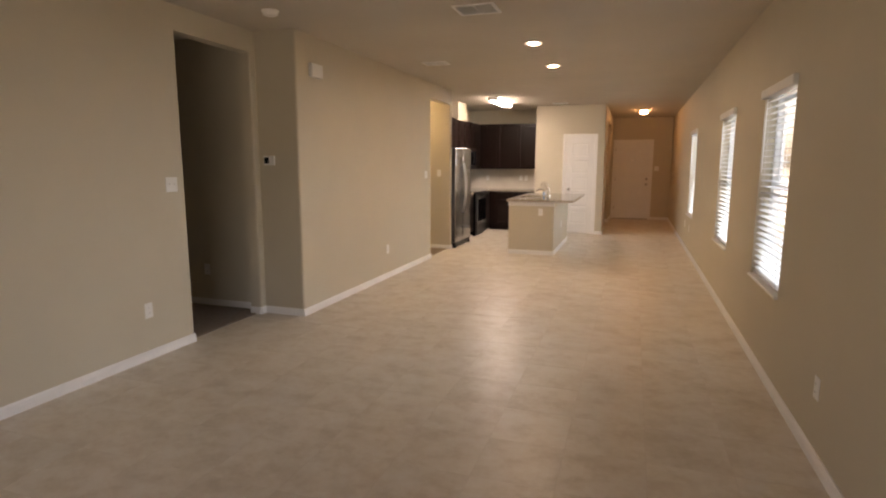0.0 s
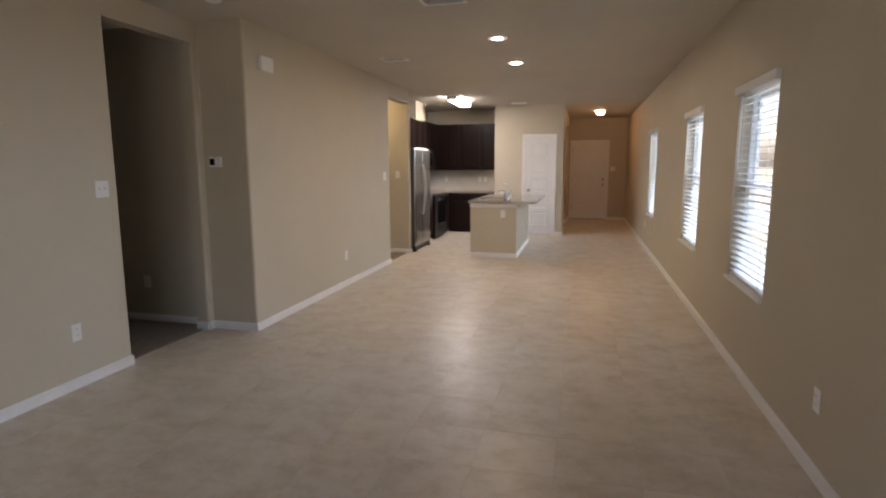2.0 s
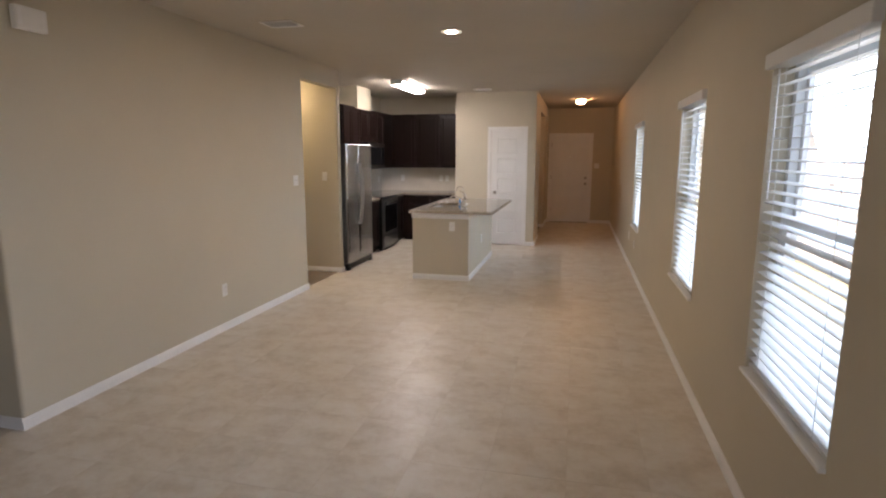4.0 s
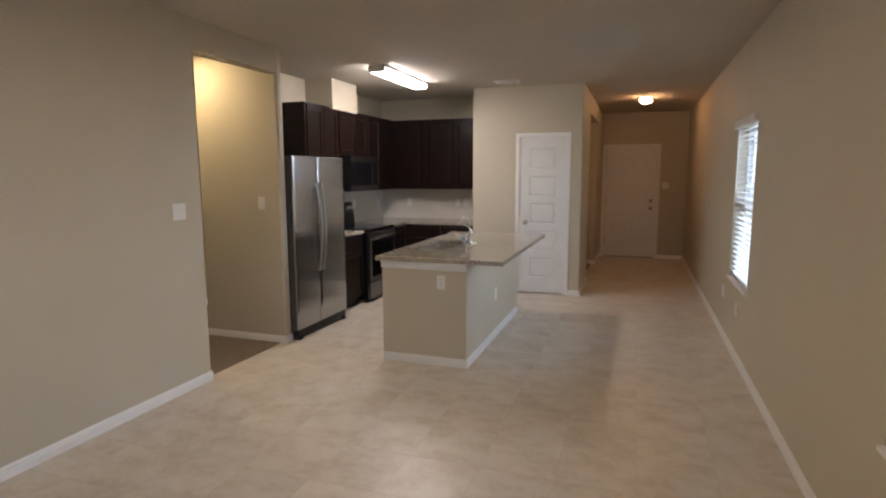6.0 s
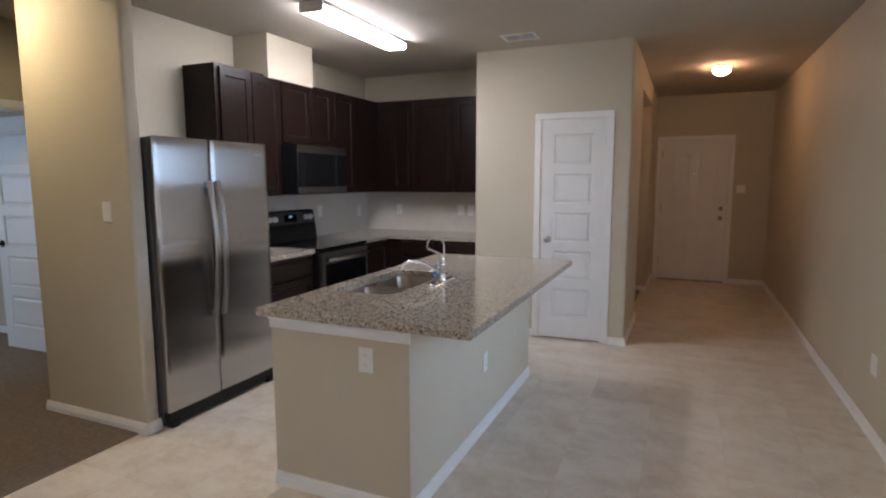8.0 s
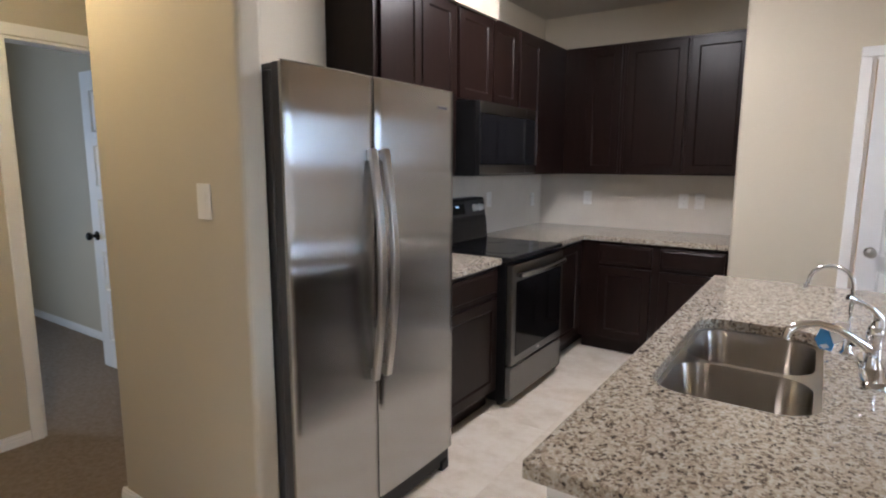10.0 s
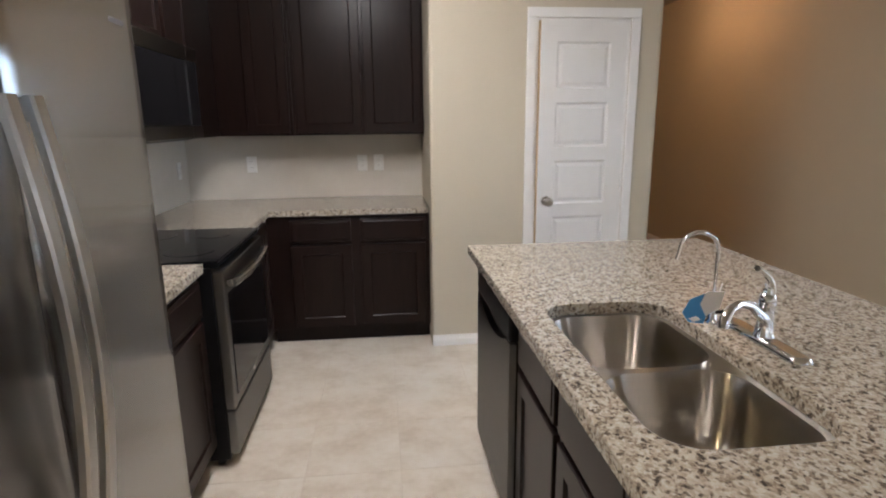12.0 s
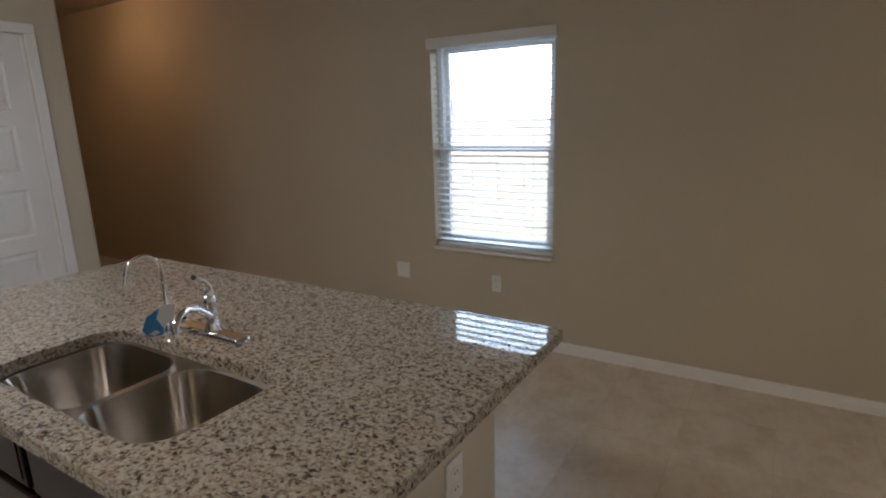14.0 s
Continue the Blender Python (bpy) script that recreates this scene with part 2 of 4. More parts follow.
def panel_slab(w, h, t, cells, sink=0.008, frame_in=0.012, raised=0.0, raise_in=0.03, bev=0.0):
    """A slab from x 0 to w and z 0 to h whose front at y 0 faces -y and carries recessed panels, cells of (x0, x1, z0, z1)."""
    bm = bmesh.new()
    xs = sorted({0, w, *(c[0] for c in cells), *(c[1] for c in cells)})
    zs = sorted({0, h, *(c[2] for c in cells), *(c[3] for c in cells)})
    grid = [[bm.verts.new((x, 0, z)) for x in xs] for z in zs]
    panels = []
    for j in range(len(zs) - 1):
        for i in range(len(xs) - 1):
            f = bm.faces.new((grid[j][i], grid[j][i + 1], grid[j + 1][i + 1], grid[j + 1][i]))
            mx, mz = (xs[i] + xs[i + 1]) / 2, (zs[j] + zs[j + 1]) / 2
            if any(c[0] < mx < c[1] and c[2] < mz < c[3] for c in cells):
                panels.append(f)
    rim = [e for e in bm.edges if len(e.link_faces) == 1]
    got = bmesh.ops.extrude_edge_only(bm, edges=rim)
    vs = [g for g in got["geom"] if isinstance(g, bmesh.types.BMVert)]
    bmesh.ops.translate(bm, verts=vs, vec=(0, t, 0))
    bmesh.ops.contextual_create(bm, geom=[e for e in bm.edges if len(e.link_faces) == 1])
    bmesh.ops.recalc_face_normals(bm, faces=bm.faces)
    if bev:
        front = [e for e in bm.edges if all(abs(v.co.y) < 1e-6 for v in e.verts) and any(all(abs(v.co[k] - lim) < 1e-6 for v in e.verts) for k, lim in ((0, 0.0), (0, w), (2, 0.0), (2, h)))]
        bmesh.ops.bevel(bm, geom=front, offset=bev, segments=2, affect="EDGES", profile=0.5)
        panels = [f for f in bm.faces if any(c[0] < f.calc_center_median().x < c[1] and c[2] < f.calc_center_median().z < c[3] for c in cells) and abs(f.calc_center_median().y) < 1e-6]
    if panels:
        bmesh.ops.inset_individual(bm, faces=panels, thickness=frame_in, depth=-sink)
        if raised:
            bmesh.ops.inset_individual(bm, faces=panels, thickness=0.012, depth=0.0)
            bmesh.ops.inset_individual(bm, faces=panels, thickness=raise_in, depth=raised)
    return bm


def wall_mesh(axis, a0, a1, u0, u1, z0, z1, holes=(), rounded=()):
    """A wall whose faces lie at axis = a0 and a1, from u0 to u1 along the other axis, with holes of (u0, u1, z0, z1)."""
    bm = bmesh.new()
    us = sorted({u0, u1, *(v for h in holes for v in h[:2] if u0 <= v <= u1)})
    zs = sorted({z0, z1, *(v for h in holes for v in h[2:] if z0 <= v <= z1)})
    solid = {}
    for i in range(len(us) - 1):
        for j in range(len(zs) - 1):
            mu, mz = (us[i] + us[i + 1]) / 2, (zs[j] + zs[j + 1]) / 2
            solid[i, j] = not any(h[0] < mu < h[1] and h[2] < mz < h[3] for h in holes)
    at = lambda a, u, z: (a, u, z) if axis == "x" else (u, a, z)
    made = {}

    def vert(a, u, z):
        key = (a, u, z)
        if key not in made:
            made[key] = bm.verts.new(at(a, u, z))
        return made[key]

    for (i, j), s in solid.items():
        if not s:
            continue
        ua, ub, za, zb = us[i], us[i + 1], zs[j], zs[j + 1]
        for a in (a0, a1):
            bm.faces.new([vert(a, u, z) for u, z in ((ua, za), (ub, za), (ub, zb), (ua, zb))])
        for di, dj, line in ((-1, 0, ((ua, za), (ua, zb))), (1, 0, ((ub, za), (ub, zb))), (0, -1, ((ua, za), (ub, za))), (0, 1, ((ua, zb), (ub, zb)))):
            if not solid.get((i + di, j + dj), False):
                (p, q), (r, s2) = line
                bm.faces.new((vert(a0, p, q), vert(a0, r, s2), vert(a1, r, s2), vert(a1, p, q)))
    bmesh.ops.recalc_face_normals(bm, faces=bm.faces)
    if rounded:
        es = []
        for e in bm.edges:
            p, q = e.verts[0].co, e.verts[1].co
            if abs(p.z - q.z) > 0.01 and any(abs(p.x - x) < 0.002 and abs(p.y - y) < 0.002 for x, y in rounded) and len(e.link_faces) == 2 and e.calc_face_angle(0) > 0.5:
                es.append(e)
        if es:
            bmesh.ops.bevel(bm, geom=es, offset=0.018, segments=3, affect="EDGES", profile=0.5)
    return bm


H = 2.70


def wall(name, axis, a0, a1, u0, u1, holes=(), rounded=(), z0=-0.06, z1=H, mat=None, label="beige painted plaster wall with fine orange-peel texture"):
    ob = link_mesh(name, wall_mesh(axis, a0, a1, u0, u1, z0, z1, holes, rounded), mat or PAINT)
    return tagged(ob, label, "wall", kind="structure")


def baseboard(x0, y0, x1, y1, nx, ny, h=0.071):
    """A skirting board along a wall from one point to another; (nx, ny) points into the room."""
    bm = bmesh.new()
    prof = [(0.0, 0.0), (0.015, 0.0), (0.015, h * 0.60), (0.012, h * 0.66), (0.012, h * 0.80), (0.007, h * 0.90), (0.007, h), (0.0, h)]
    ends = []
    for x, y in ((x0, y0), (x1, y1)):
        ends.append([bm.verts.new((x + nx * d, y + ny * d, z)) for d, z in prof])
    for i in range(len(prof)):
        k = (i + 1) % len(prof)
        bm.faces.new((ends[0][i], ends[0][k], ends[1][k], ends[1][i]))
    bm.faces.new(ends[0])
    bm.faces.new(ends[1])
    return tagged(link_mesh("baseboard", bm, WHITE), "white painted baseboard with a stepped top edge", "baseboard", kind="structure")


# ---- the plan ----
XR = 1.105       # window wall
XL = -2.815      # long left wall
XA = -3.26       # recessed left wall
YP = 12.27       # pantry wall
YB = 13.01       # kitchen back wall
XK = -3.53       # kitchen left wall
XH = -0.41       # entry's left wall
YF = 16.07       # front wall
YN = 4.675       # short wall beside the recess
YC = 9.295       # end of the hallway wall
XW = -4.66       # hallway's far wall
WINDOWS = [(4.115, 5.005), (6.300, 7.190), (9.815, 10.695)]
WZ0, WZ1 = 0.628, 2.022

wall("wall_east", "x", XR, XR + 0.16, -1.60, YF + 0.14, [(a, b, WZ0, WZ1) for a, b in WINDOWS])
wall("wall_north", "y", YF, YF + 0.14, -3.2, XR, [(-0.318, 0.593, -1, 2.065)])
wall("wall_entry", "x", XH - 0.12, XH, YP + 0.12, YF, [(13.40, 15.0, -1, 2.44)], [(XH, 13.40), (XH, 15.0)])
wall("wall_pantry", "y", YP, YP + 0.12, -1.85, XH, [(-1.203, -0.612, -1, 2.045)], [(-1.85, YP), (XH, YP)])
wall("wall_pantry_side", "x", -1.85, -1.73, YP + 0.12, YB)
wall("wall_kitchen_back", "y", YB, YB + 0.12, XK - 0.13, -0.53)
wall("wall_kitchen_side", "x", XK - 0.13, XK, 9.388, YB)
wall("wall_hall_end", "y", YC, 9.388, XK - 0.19, XL, rounded=[(XL, YC), (XL, 9.388), (XK - 0.19, YC)])
wall("wall_west", "x", XL - 0.12, XL, YN, YC, [(8.315, YC, -1, 2.475)], [(XL, 8.315), (XL - 0.12, 8.315), (XL, YN)])
wall("wall_notch", "y", YN, YN + 0.12, XA - 0.12, XL - 0.12)
wall("wall_recess", "x", XA - 0.12, XA, -1.60, YN, [(3.70, 4.60, -1, 2.505)], [(XA, 3.70), (XA, 4.60)])
wall("wall_south", "y", -1.74, -1.60, XA - 0.12, XR + 0.16, [(-2.46, 0.60, -1, 2.05)])
wall("wall_side_room", "y", 4.73, 4.795, -6.2, XA - 0.12)
wall("wall_side_room_south", "y", 1.2, 1.32, -6.2, XA - 0.12)
wall("wall_side_room_west", "x", -6.32, -6.2, 1.2, 4.795)
wall("wall_hall_west", "x", XW - 0.12, XW, 6.0, 10.62, [(9.335, 10.075, -1, 2.045)])
wall("wall_hall_south", "y", 5.88, 6.0, -7.6, XL - 0.12)
wall("wall_hall_north", "y", 10.62, 10.74, XW - 0.12, XK - 0.13)
wall("wall_bedroom_north", "y", 10.31, 10.43, -7.5, XW - 0.12)
wall("wall_bedroom_west", "x", -7.62, -7.5, 6.0, 10.43, [(7.0, 8.7, 0.6, 2.05)])
wall("wall_front_room_west", "x", -3.2, -3.08, YB + 0.12, YF)
wall("vent_chase", "x", XK, -3.165, 10.885, 11.495, z0=2.345, label="boxed vent chase of painted plaster above the cabinets")

ceiling = link_mesh("ceiling", box(-7.7, XR + 0.3, -1.8, YF + 0.3, H, H + 0.15), CEIL)
tagged(ceiling, "pale beige textured ceiling", "ceiling", kind="structure")
ground = link_mesh("ground", box(-400, 400, -300, 300, -0.6, -0.25), SOIL)
tagged(ground, "dry grass yard beside the house", "ground", kind="structure")
slab_floor = link_mesh("floor", box(-3.60, XR + 0.16, -1.70, YF + 0.14, -0.249, -0.0010), GROUT)
tagged(slab_floor, "beige stone-look ceramic tile floor with thin grout joints", "floor", kind="structure")
for nm, r in (("carpet_hall", (-7.5, XL - 0.06, 6.0, 10.62)), ("carpet_side_room", (-6.2, XA - 0.06, 1.32, 4.73)), ("carpet_front_room", (-3.08, XH - 0.06, YB + 0.12, YF))):
    if nm == "carpet_hall":
        bm = box(-7.5, XL - 0.06, 6.0, YC, -0.05, 0.008)
        box(-7.5, XK - 0.13, YC, 10.62, -0.05, 0.008, bm=bm)
    else:
        bm = box(*r, -0.05, 0.008)
    tagged(link_mesh("carpet", bm, CARPET), "brown cut-pile wall-to-wall carpet", "carpet", kind="structure")

for b in (
    (XR, -1.6, XR, YF, -1, 0), (XA, -1.6, XA, 3.70, 1, 0), (XA, 4.60, XA, YN, 1, 0), (XA - 0.12, 4.60, XA, 4.60, 0, -1), (XA - 0.12, 3.70, XA, 3.70, 0, 1),
    (XA, YN, XL, YN, 0, -1), (XL, YN - 0.015, XL, 8.315, 1, 0), (XL - 0.12, 8.315, XL, 8.315, 0, 1), (XK - 0.205, YC, XL, YC, 0, -1), (XL, YC - 0.015, XL, 9.388, 1, 0),
    (XK - 0.19, YC, XK - 0.19, 9.388, -1, 0), (XK - 0.13, 9.388, XK - 0.13, 10.62, -1, 0), (-1.85, YP, -1.262, YP, 0, -1), (-0.553, YP, XH, YP, 0, -1), (XH, YP - 0.015, XH, 13.40, 1, 0), (XH, 15.0, XH, YF, 1, 0),
    (XH - 0.12, 15.0, XH, 15.0, 0, -1), (XH, YF, -0.377, YF, 0, -1), (0.652, YF, XR, YF, 0, -1), (-6.2, 4.73, XA - 0.12, 4.73, 0, -1),
    (XW, 6.0, XW, 9.276, 1, 0), (XW, 10.134, XW, 10.62, 1, 0), (-7.5, 10.31, XW - 0.12, 10.31, 0, -1), (0.60, -1.6, XR, -1.6, 0, 1), (XA, -1.6, -2.46, -1.6, 0, 1), (-3.08, YF, XH - 0.12, YF, 0, -1),
):
    baseboard(*b)


# ---- doors ----
def casing(parent, w, h, y=-0.014, cw=0.057):
    """Flat moulded trim round an opening from x 0 to w and up to h, proud of the wall face at y 0."""
    part("side_trim", box(-cw, 0.0, y, 0.0, 0, h, 0.004), WHITE, parent)
    part("side_trim", box(w, w + cw, y, 0.0, 0, h, 0.004), WHITE, parent)
    part("head_trim", box(-cw, w + cw, y, 0.0, h, h + cw, 0.004), WHITE, parent)


def jambs(parent, w, h, d, mat=None):
    t = 0.016
    part("jamb", box(0.001, t, 0.0, d, 0, h - 0.001, 0.001), mat or WHITE, parent)
    part("jamb", box(w - t, w - 0.001, 0.0, d, 0, h - 0.001, 0.001), mat or WHITE, parent)
    part("head_jamb", box(t, w - t, 0.0, d, h - t, h - 0.001, 0.001), mat or WHITE, parent)


def five_panel(w, h, t=0.035):
    m, gap = 0.105, 0.085
    ph = (h - 0.12 - 0.20 - 4 * gap) / 5
    cells = [(m, w - m, 0.20 + k * (ph + gap), 0.20 + k * (ph + gap) + ph) for k in range(5)]
    return panel_slab(w, h, t, cells, 0.010, 0.013, 0.007, 0.026)


def knob_mesh(side=-1):
    bm = lathe([(0.031, 0.0), (0.031, 0.006), (0.012, 0.010), (0.011, 0.035), (0.024, 0.042), (0.028, 0.055), (0.024, 0.066), (0.010, 0.070)], 20)
    bmesh.ops.rotate(bm, verts=bm.verts, matrix=Matrix.Rotation(radians(90 if side < 0 else -90), 3, "X"))
    return bm


def hinge_bm(h=0.09):
    return lathe([(0.0065, 0.0), (0.0065, h)], 10)


d1 = thing("door_1", "white five-panel pantry door, slightly ajar, in white casing", "door", pose(-1.203, YP, 0), kind="structure")
casing(d1, 0.591, 2.045)
jambs(d1, 0.591, 2.045, 0.12)
part("door_stop", box(0.016, 0.575, 0.075, 0.085, 0.0, 2.03), WHITE, d1)
PD = 0.554
leaf = part("door_leaf", five_panel(PD, 2.01), DOORWHITE, d1, "white five-panel leaf")
leaf.matrix_local = pose(0.575, 0.004, 0.018, 0, 0, 3.4) @ Matrix.Translation((-PD, 0, 0))
# Thin tan strip over the free edge of the white leaf.
part("leaf_edge", box(-0.0015, 0.0, 0.002, 0.034, 0.002, 2.008), RAWWOOD, leaf, "tan wood-toned strip on the door edge")
part("leaf_bottom", box(0.002, PD - 0.002, 0.002, 0.034, -0.002, 0.0), RAWWOOD, leaf, "bare wood bottom edge")
k = part("knob", knob_mesh(), NICKEL, leaf, "satin nickel knob")
k.location = (0.062, 0.0, 0.93)
part("latch_plate", box(0.018, 0.021, 0.004, 0.034, 0.90, 0.96), NICKEL, d1)
for z in (0.22, 1.02, 1.80):
    hb = part("hinge", hinge_bm(), DOORWHITE, d1)
    hb.location = (0.577, -0.004, z)

d2 = thing("door_2", "closed cream-painted panelled front door with peephole and deadbolt", "door", pose(-0.318, YF, 0), kind="structure")
casing(d2, 0.911, 2.065)
jambs(d2, 0.911, 2.065, 0.14)
# Full board added behind the leaf to keep sky light out of the gaps.
part("sky_block", box(0.016, 0.895, 0.062, 0.082, 0.0, 2.05, 0.002), WHITE, d2)
FW = 0.869
fleaf = part("door_leaf", panel_slab(FW, 2.02, 0.045, [(0.13, FW / 2 - 0.05, 0.25, 0.85), (FW / 2 + 0.05, FW - 0.13, 0.25, 0.85), (0.13, FW / 2 - 0.05, 1.03, 1.86), (FW / 2 + 0.05, FW - 0.13, 1.03, 1.86)], 0.005, 0.016, 0.004, 0.03), DOORWHITE, d2)
fleaf.location = (0.021, 0.012, 0.022)
k = part("knob", knob_mesh(), NICKEL, fleaf, "dull brass knob")
k.location = (FW - 0.065, 0, 0.915)
bm = lathe([(0.030, 0), (0.030, 0.008), (0.022, 0.012), (0.018, 0.022), (0.006, 0.023)], 20)
box(-0.004, 0.004, -0.016, 0.016, 0.022, 0.036, 0.001, bm=bm)
bmesh.ops.rotate(bm, verts=bm.verts, matrix=Matrix.Rotation(radians(90), 3, "X"))
k = part("deadbolt", bm, NICKEL, fleaf, "round deadbolt thumb turn")
k.location = (FW - 0.065, 0, 1.055)
bm = lathe([(0.0075, 0), (0.0075, 0.004), (0.005, 0.005)], 14)
bmesh.ops.rotate(bm, verts=bm.verts, matrix=Matrix.Rotation(radians(90), 3, "X"))
# The lens emits to stand for outdoor light in the peephole.
k = part("peephole", bm, glow("peephole_glow", (1, 1, 1), 0.7), fleaf, "peephole lens, its bright dot put in as glow")
k.location = (FW / 2, 0, 1.555)
part("threshold", box(0.0, 0.911, -0.02, 0.14, 0.0, 0.018, 0.004), NICKEL, d2, "dull metal threshold")
for z in (0.25, 1.03, 1.82):
    hb = part("hinge", hinge_bm(0.10), NICKEL, d2)
    hb.location = (0.018, 0.006, z)

# bedroom door: the leaf stands open into the bedroom
d3 = thing("door_3", "white panelled bedroom door standing open into the bedroom", "door", pose(XW, 9.335, 0, 0, 0, 90), kind="structure")
casing(d3, 0.74, 2.045)
jambs(d3, 0.74, 2.045, 0.12)
bleaf = part("door_leaf", five_panel(0.705, 2.01), DOORWHITE, d3, "white five-panel leaf")
bleaf.matrix_local = pose(0.692, 0.838, 0.020, 0, 0, -89)
k = part("knob", knob_mesh(), BLACK, bleaf, "dark knob")
k.location = (0.06, 0, 0.93)
for z in (0.22, 1.02, 1.80):
    hb = part("hinge", hinge_bm(), NICKEL, d3)
    hb.location = (0.718, 0.122, z)


# ---- windows and blinds ----
def window(index, y0, y1):
    w = y1 - y0
    m = pose(XR, y1, 0, 0, 0, -90)
    win = thing("window_%d" % index, "white vinyl single-hung window with a white sill", "window", m, kind="structure")
    o0, o1 = 0.085, 0.150
    f = 0.040
    bm = box(0, f, o0, o1, WZ0, WZ1, 0.003)
    box(w - f, w, o0, o1, WZ0, WZ1, 0.003, bm=bm)
    box(f, w - f, o0, o1, WZ0, WZ0 + f, 0.003, bm=bm)
    box(f, w - f, o0, o1, WZ1 - f, WZ1, 0.003, bm=bm)
    part("window_frame", bm, VINYL, win)
    mid = 1.315
    s = 0.035
    for nm, za, zb, ya, yb in (("lower_sash", WZ0 + f, mid + 0.02, o0 + 0.005, o0 + 0.030), ("upper_sash", mid - 0.02, WZ1 - f, o0 + 0.034, o0 + 0.058)):
        bm = box(f, f + s, ya, yb, za, zb, 0.002)
        box(w - f - s, w - f, ya, yb, za, zb, 0.002, bm=bm)
        box(f + s, w - f - s, ya, yb, za, za + s, 0.002, bm=bm)
        box(f + s, w - f - s, ya, yb, zb - s, zb, 0.002, bm=bm)
        sash = part(nm, bm, VINYL, win)
        pane = part("pane", box(f + s - 0.004, w - f - s + 0.004, (ya + yb) / 2 - 0.002, (ya + yb) / 2 + 0.002, za + s - 0.004, zb - s + 0.004), GLASS, sash)
        pane.visible_shadow = False
    part("window_sill", box(-0.006, w + 0.006, -0.024, 0.085, WZ0 - 0.016, WZ0 + 0.004, 0.005), WHITE, win)
    bl = thing("window_blind", "white two-inch horizontal blind lowered over the window, slats open", "blind", m, "blinds on the windows")
    part("valance", box(-0.014, w + 0.014, -0.032, 0.004, WZ1 - 0.050, WZ1 + 0.014, 0.005), SLAT, bl, "white flat valance board")
    part("head_rail", box(0.006, w - 0.006, 0.008, 0.062, WZ1 - 0.045, WZ1 - 0.003, 0.003), SLAT, bl)
    n = 29
    zt, zb = WZ1 - 0.075, WZ0 + 0.055
    bm = bmesh.new()
    seg = 4
    tilt = radians(6)
    rows = []
    for k in range(seg + 1):
        q = -0.025 + 0.05 * k / seg
        c = 0.0025 * (1 - (q / 0.025) ** 2)
        yy, zz = q * math.cos(tilt) - c * math.sin(tilt), q * math.sin(tilt) + c * math.cos(tilt)
        rows.append([bm.verts.new((x, yy, zz + dz)) for dz in (0.0, 0.0028) for x in (0.010, w - 0.010)])
    for a, b in zip(rows, rows[1:]):
        bm.faces.new((a[0], a[1], b[1], b[0]))
        bm.faces.new((a[2], b[2], b[3], a[3]))
        bm.faces.new((a[0], b[0], b[2], a[2]))
        bm.faces.new((a[1], a[3], b[3], b[1]))
    bm.faces.new((rows[0][0], rows[0][2], rows[0][3], rows[0][1]))
    bm.faces.new((rows[-1][0], rows[-1][1], rows[-1][3], rows[-1][2]))
    first = part("slat", bm, SLAT, bl)
    first.location = (0, 0.035, zt)
    for k in range(1, n):
        c = first.copy()
        scene.collection.objects.link(c)
        c.parent = bl
        c.location = (0, 0.035, zt + (zb - zt) * k / (n - 1))
    part("bottom_rail", box(0.010, w - 0.010, 0.010, 0.060, WZ0 + 0.012, WZ0 + 0.030, 0.004), SLAT, bl)
    for x in (0.14, w - 0.14):
        part("ladder_cord", tube([(x, 0.008, WZ1 - 0.05), (x, 0.008, WZ0 + 0.02)], 0.0014, 6), SLAT, bl)
    part("tilt_wand", tube([(0.09, -0.002, WZ1 - 0.06), (0.092, -0.004, WZ1 - 0.60)], 0.004, 8), VINYL, bl)


for i, (a, b) in enumerate(WINDOWS):
    window(i + 1, a, b)
    lamp = new("window_light", bpy.data.lights.new("window_light", "AREA"))
    lamp.data.shape, lamp.data.size, lamp.data.size_y = "RECTANGLE", b - a + 3.0, 1.9
    lamp.data.energy, lamp.data.color = WINDOW_LIGHT[i], (0.67, 0.87, 1.0)
    lamp.matrix_world = look((XR + 2.6, (a + b) / 2, 2.4), (XR, (a + b) / 2, 1.50))
# Unseen opening assumed in the south wall; its lamp brings daylight from behind.
pt = thing("window_5", "wide white framed patio opening, unseen and assumed for daylight from the south", "window", pose(0.6, -1.60, 0, 0, 0, 180), kind="structure")
bm = box(0, 0.06, 0.03, 0.10, 0.0, 2.05, 0.003)
box(3.0, 3.06, 0.03, 0.10, 0.0, 2.05, 0.003, bm=bm)
box(1.50, 1.56, 0.03, 0.10, 0.0, 1.99, 0.003, bm=bm)
box(0.06, 3.0, 0.03, 0.10, 1.99, 2.05, 0.003, bm=bm)
part("window_frame", bm, VINYL, pt)
lamp = new("window_light", bpy.data.lights.new("window_light", "AREA"))
lamp.data.shape, lamp.data.size, lamp.data.size_y = "RECTANGLE", 2.9, 1.9
lamp.data.energy, lamp.data.color = PATIO_LIGHT, (0.94, 0.97, 1.0)
lamp.matrix_world = look((-0.93, -1.72, 1.02), (-0.93, 1.0, 0.9))
bw = thing("window_4", "white framed bedroom window opening", "window", pose(-7.5, 7.0, 0, 0, 0, 90), kind="structure")
bm = box(0, 0.05, 0.03, 0.09, 0.6, 2.05, 0.003)
box(1.65, 1.7, 0.03, 0.09, 0.6, 2.05, 0.003, bm=bm)
box(0.05, 1.65, 0.03, 0.09, 0.6, 0.65, 0.003, bm=bm)
box(0.05, 1.65, 0.03, 0.09, 2.0, 2.05, 0.003, bm=bm)
part("window_frame", bm, VINYL, bw)
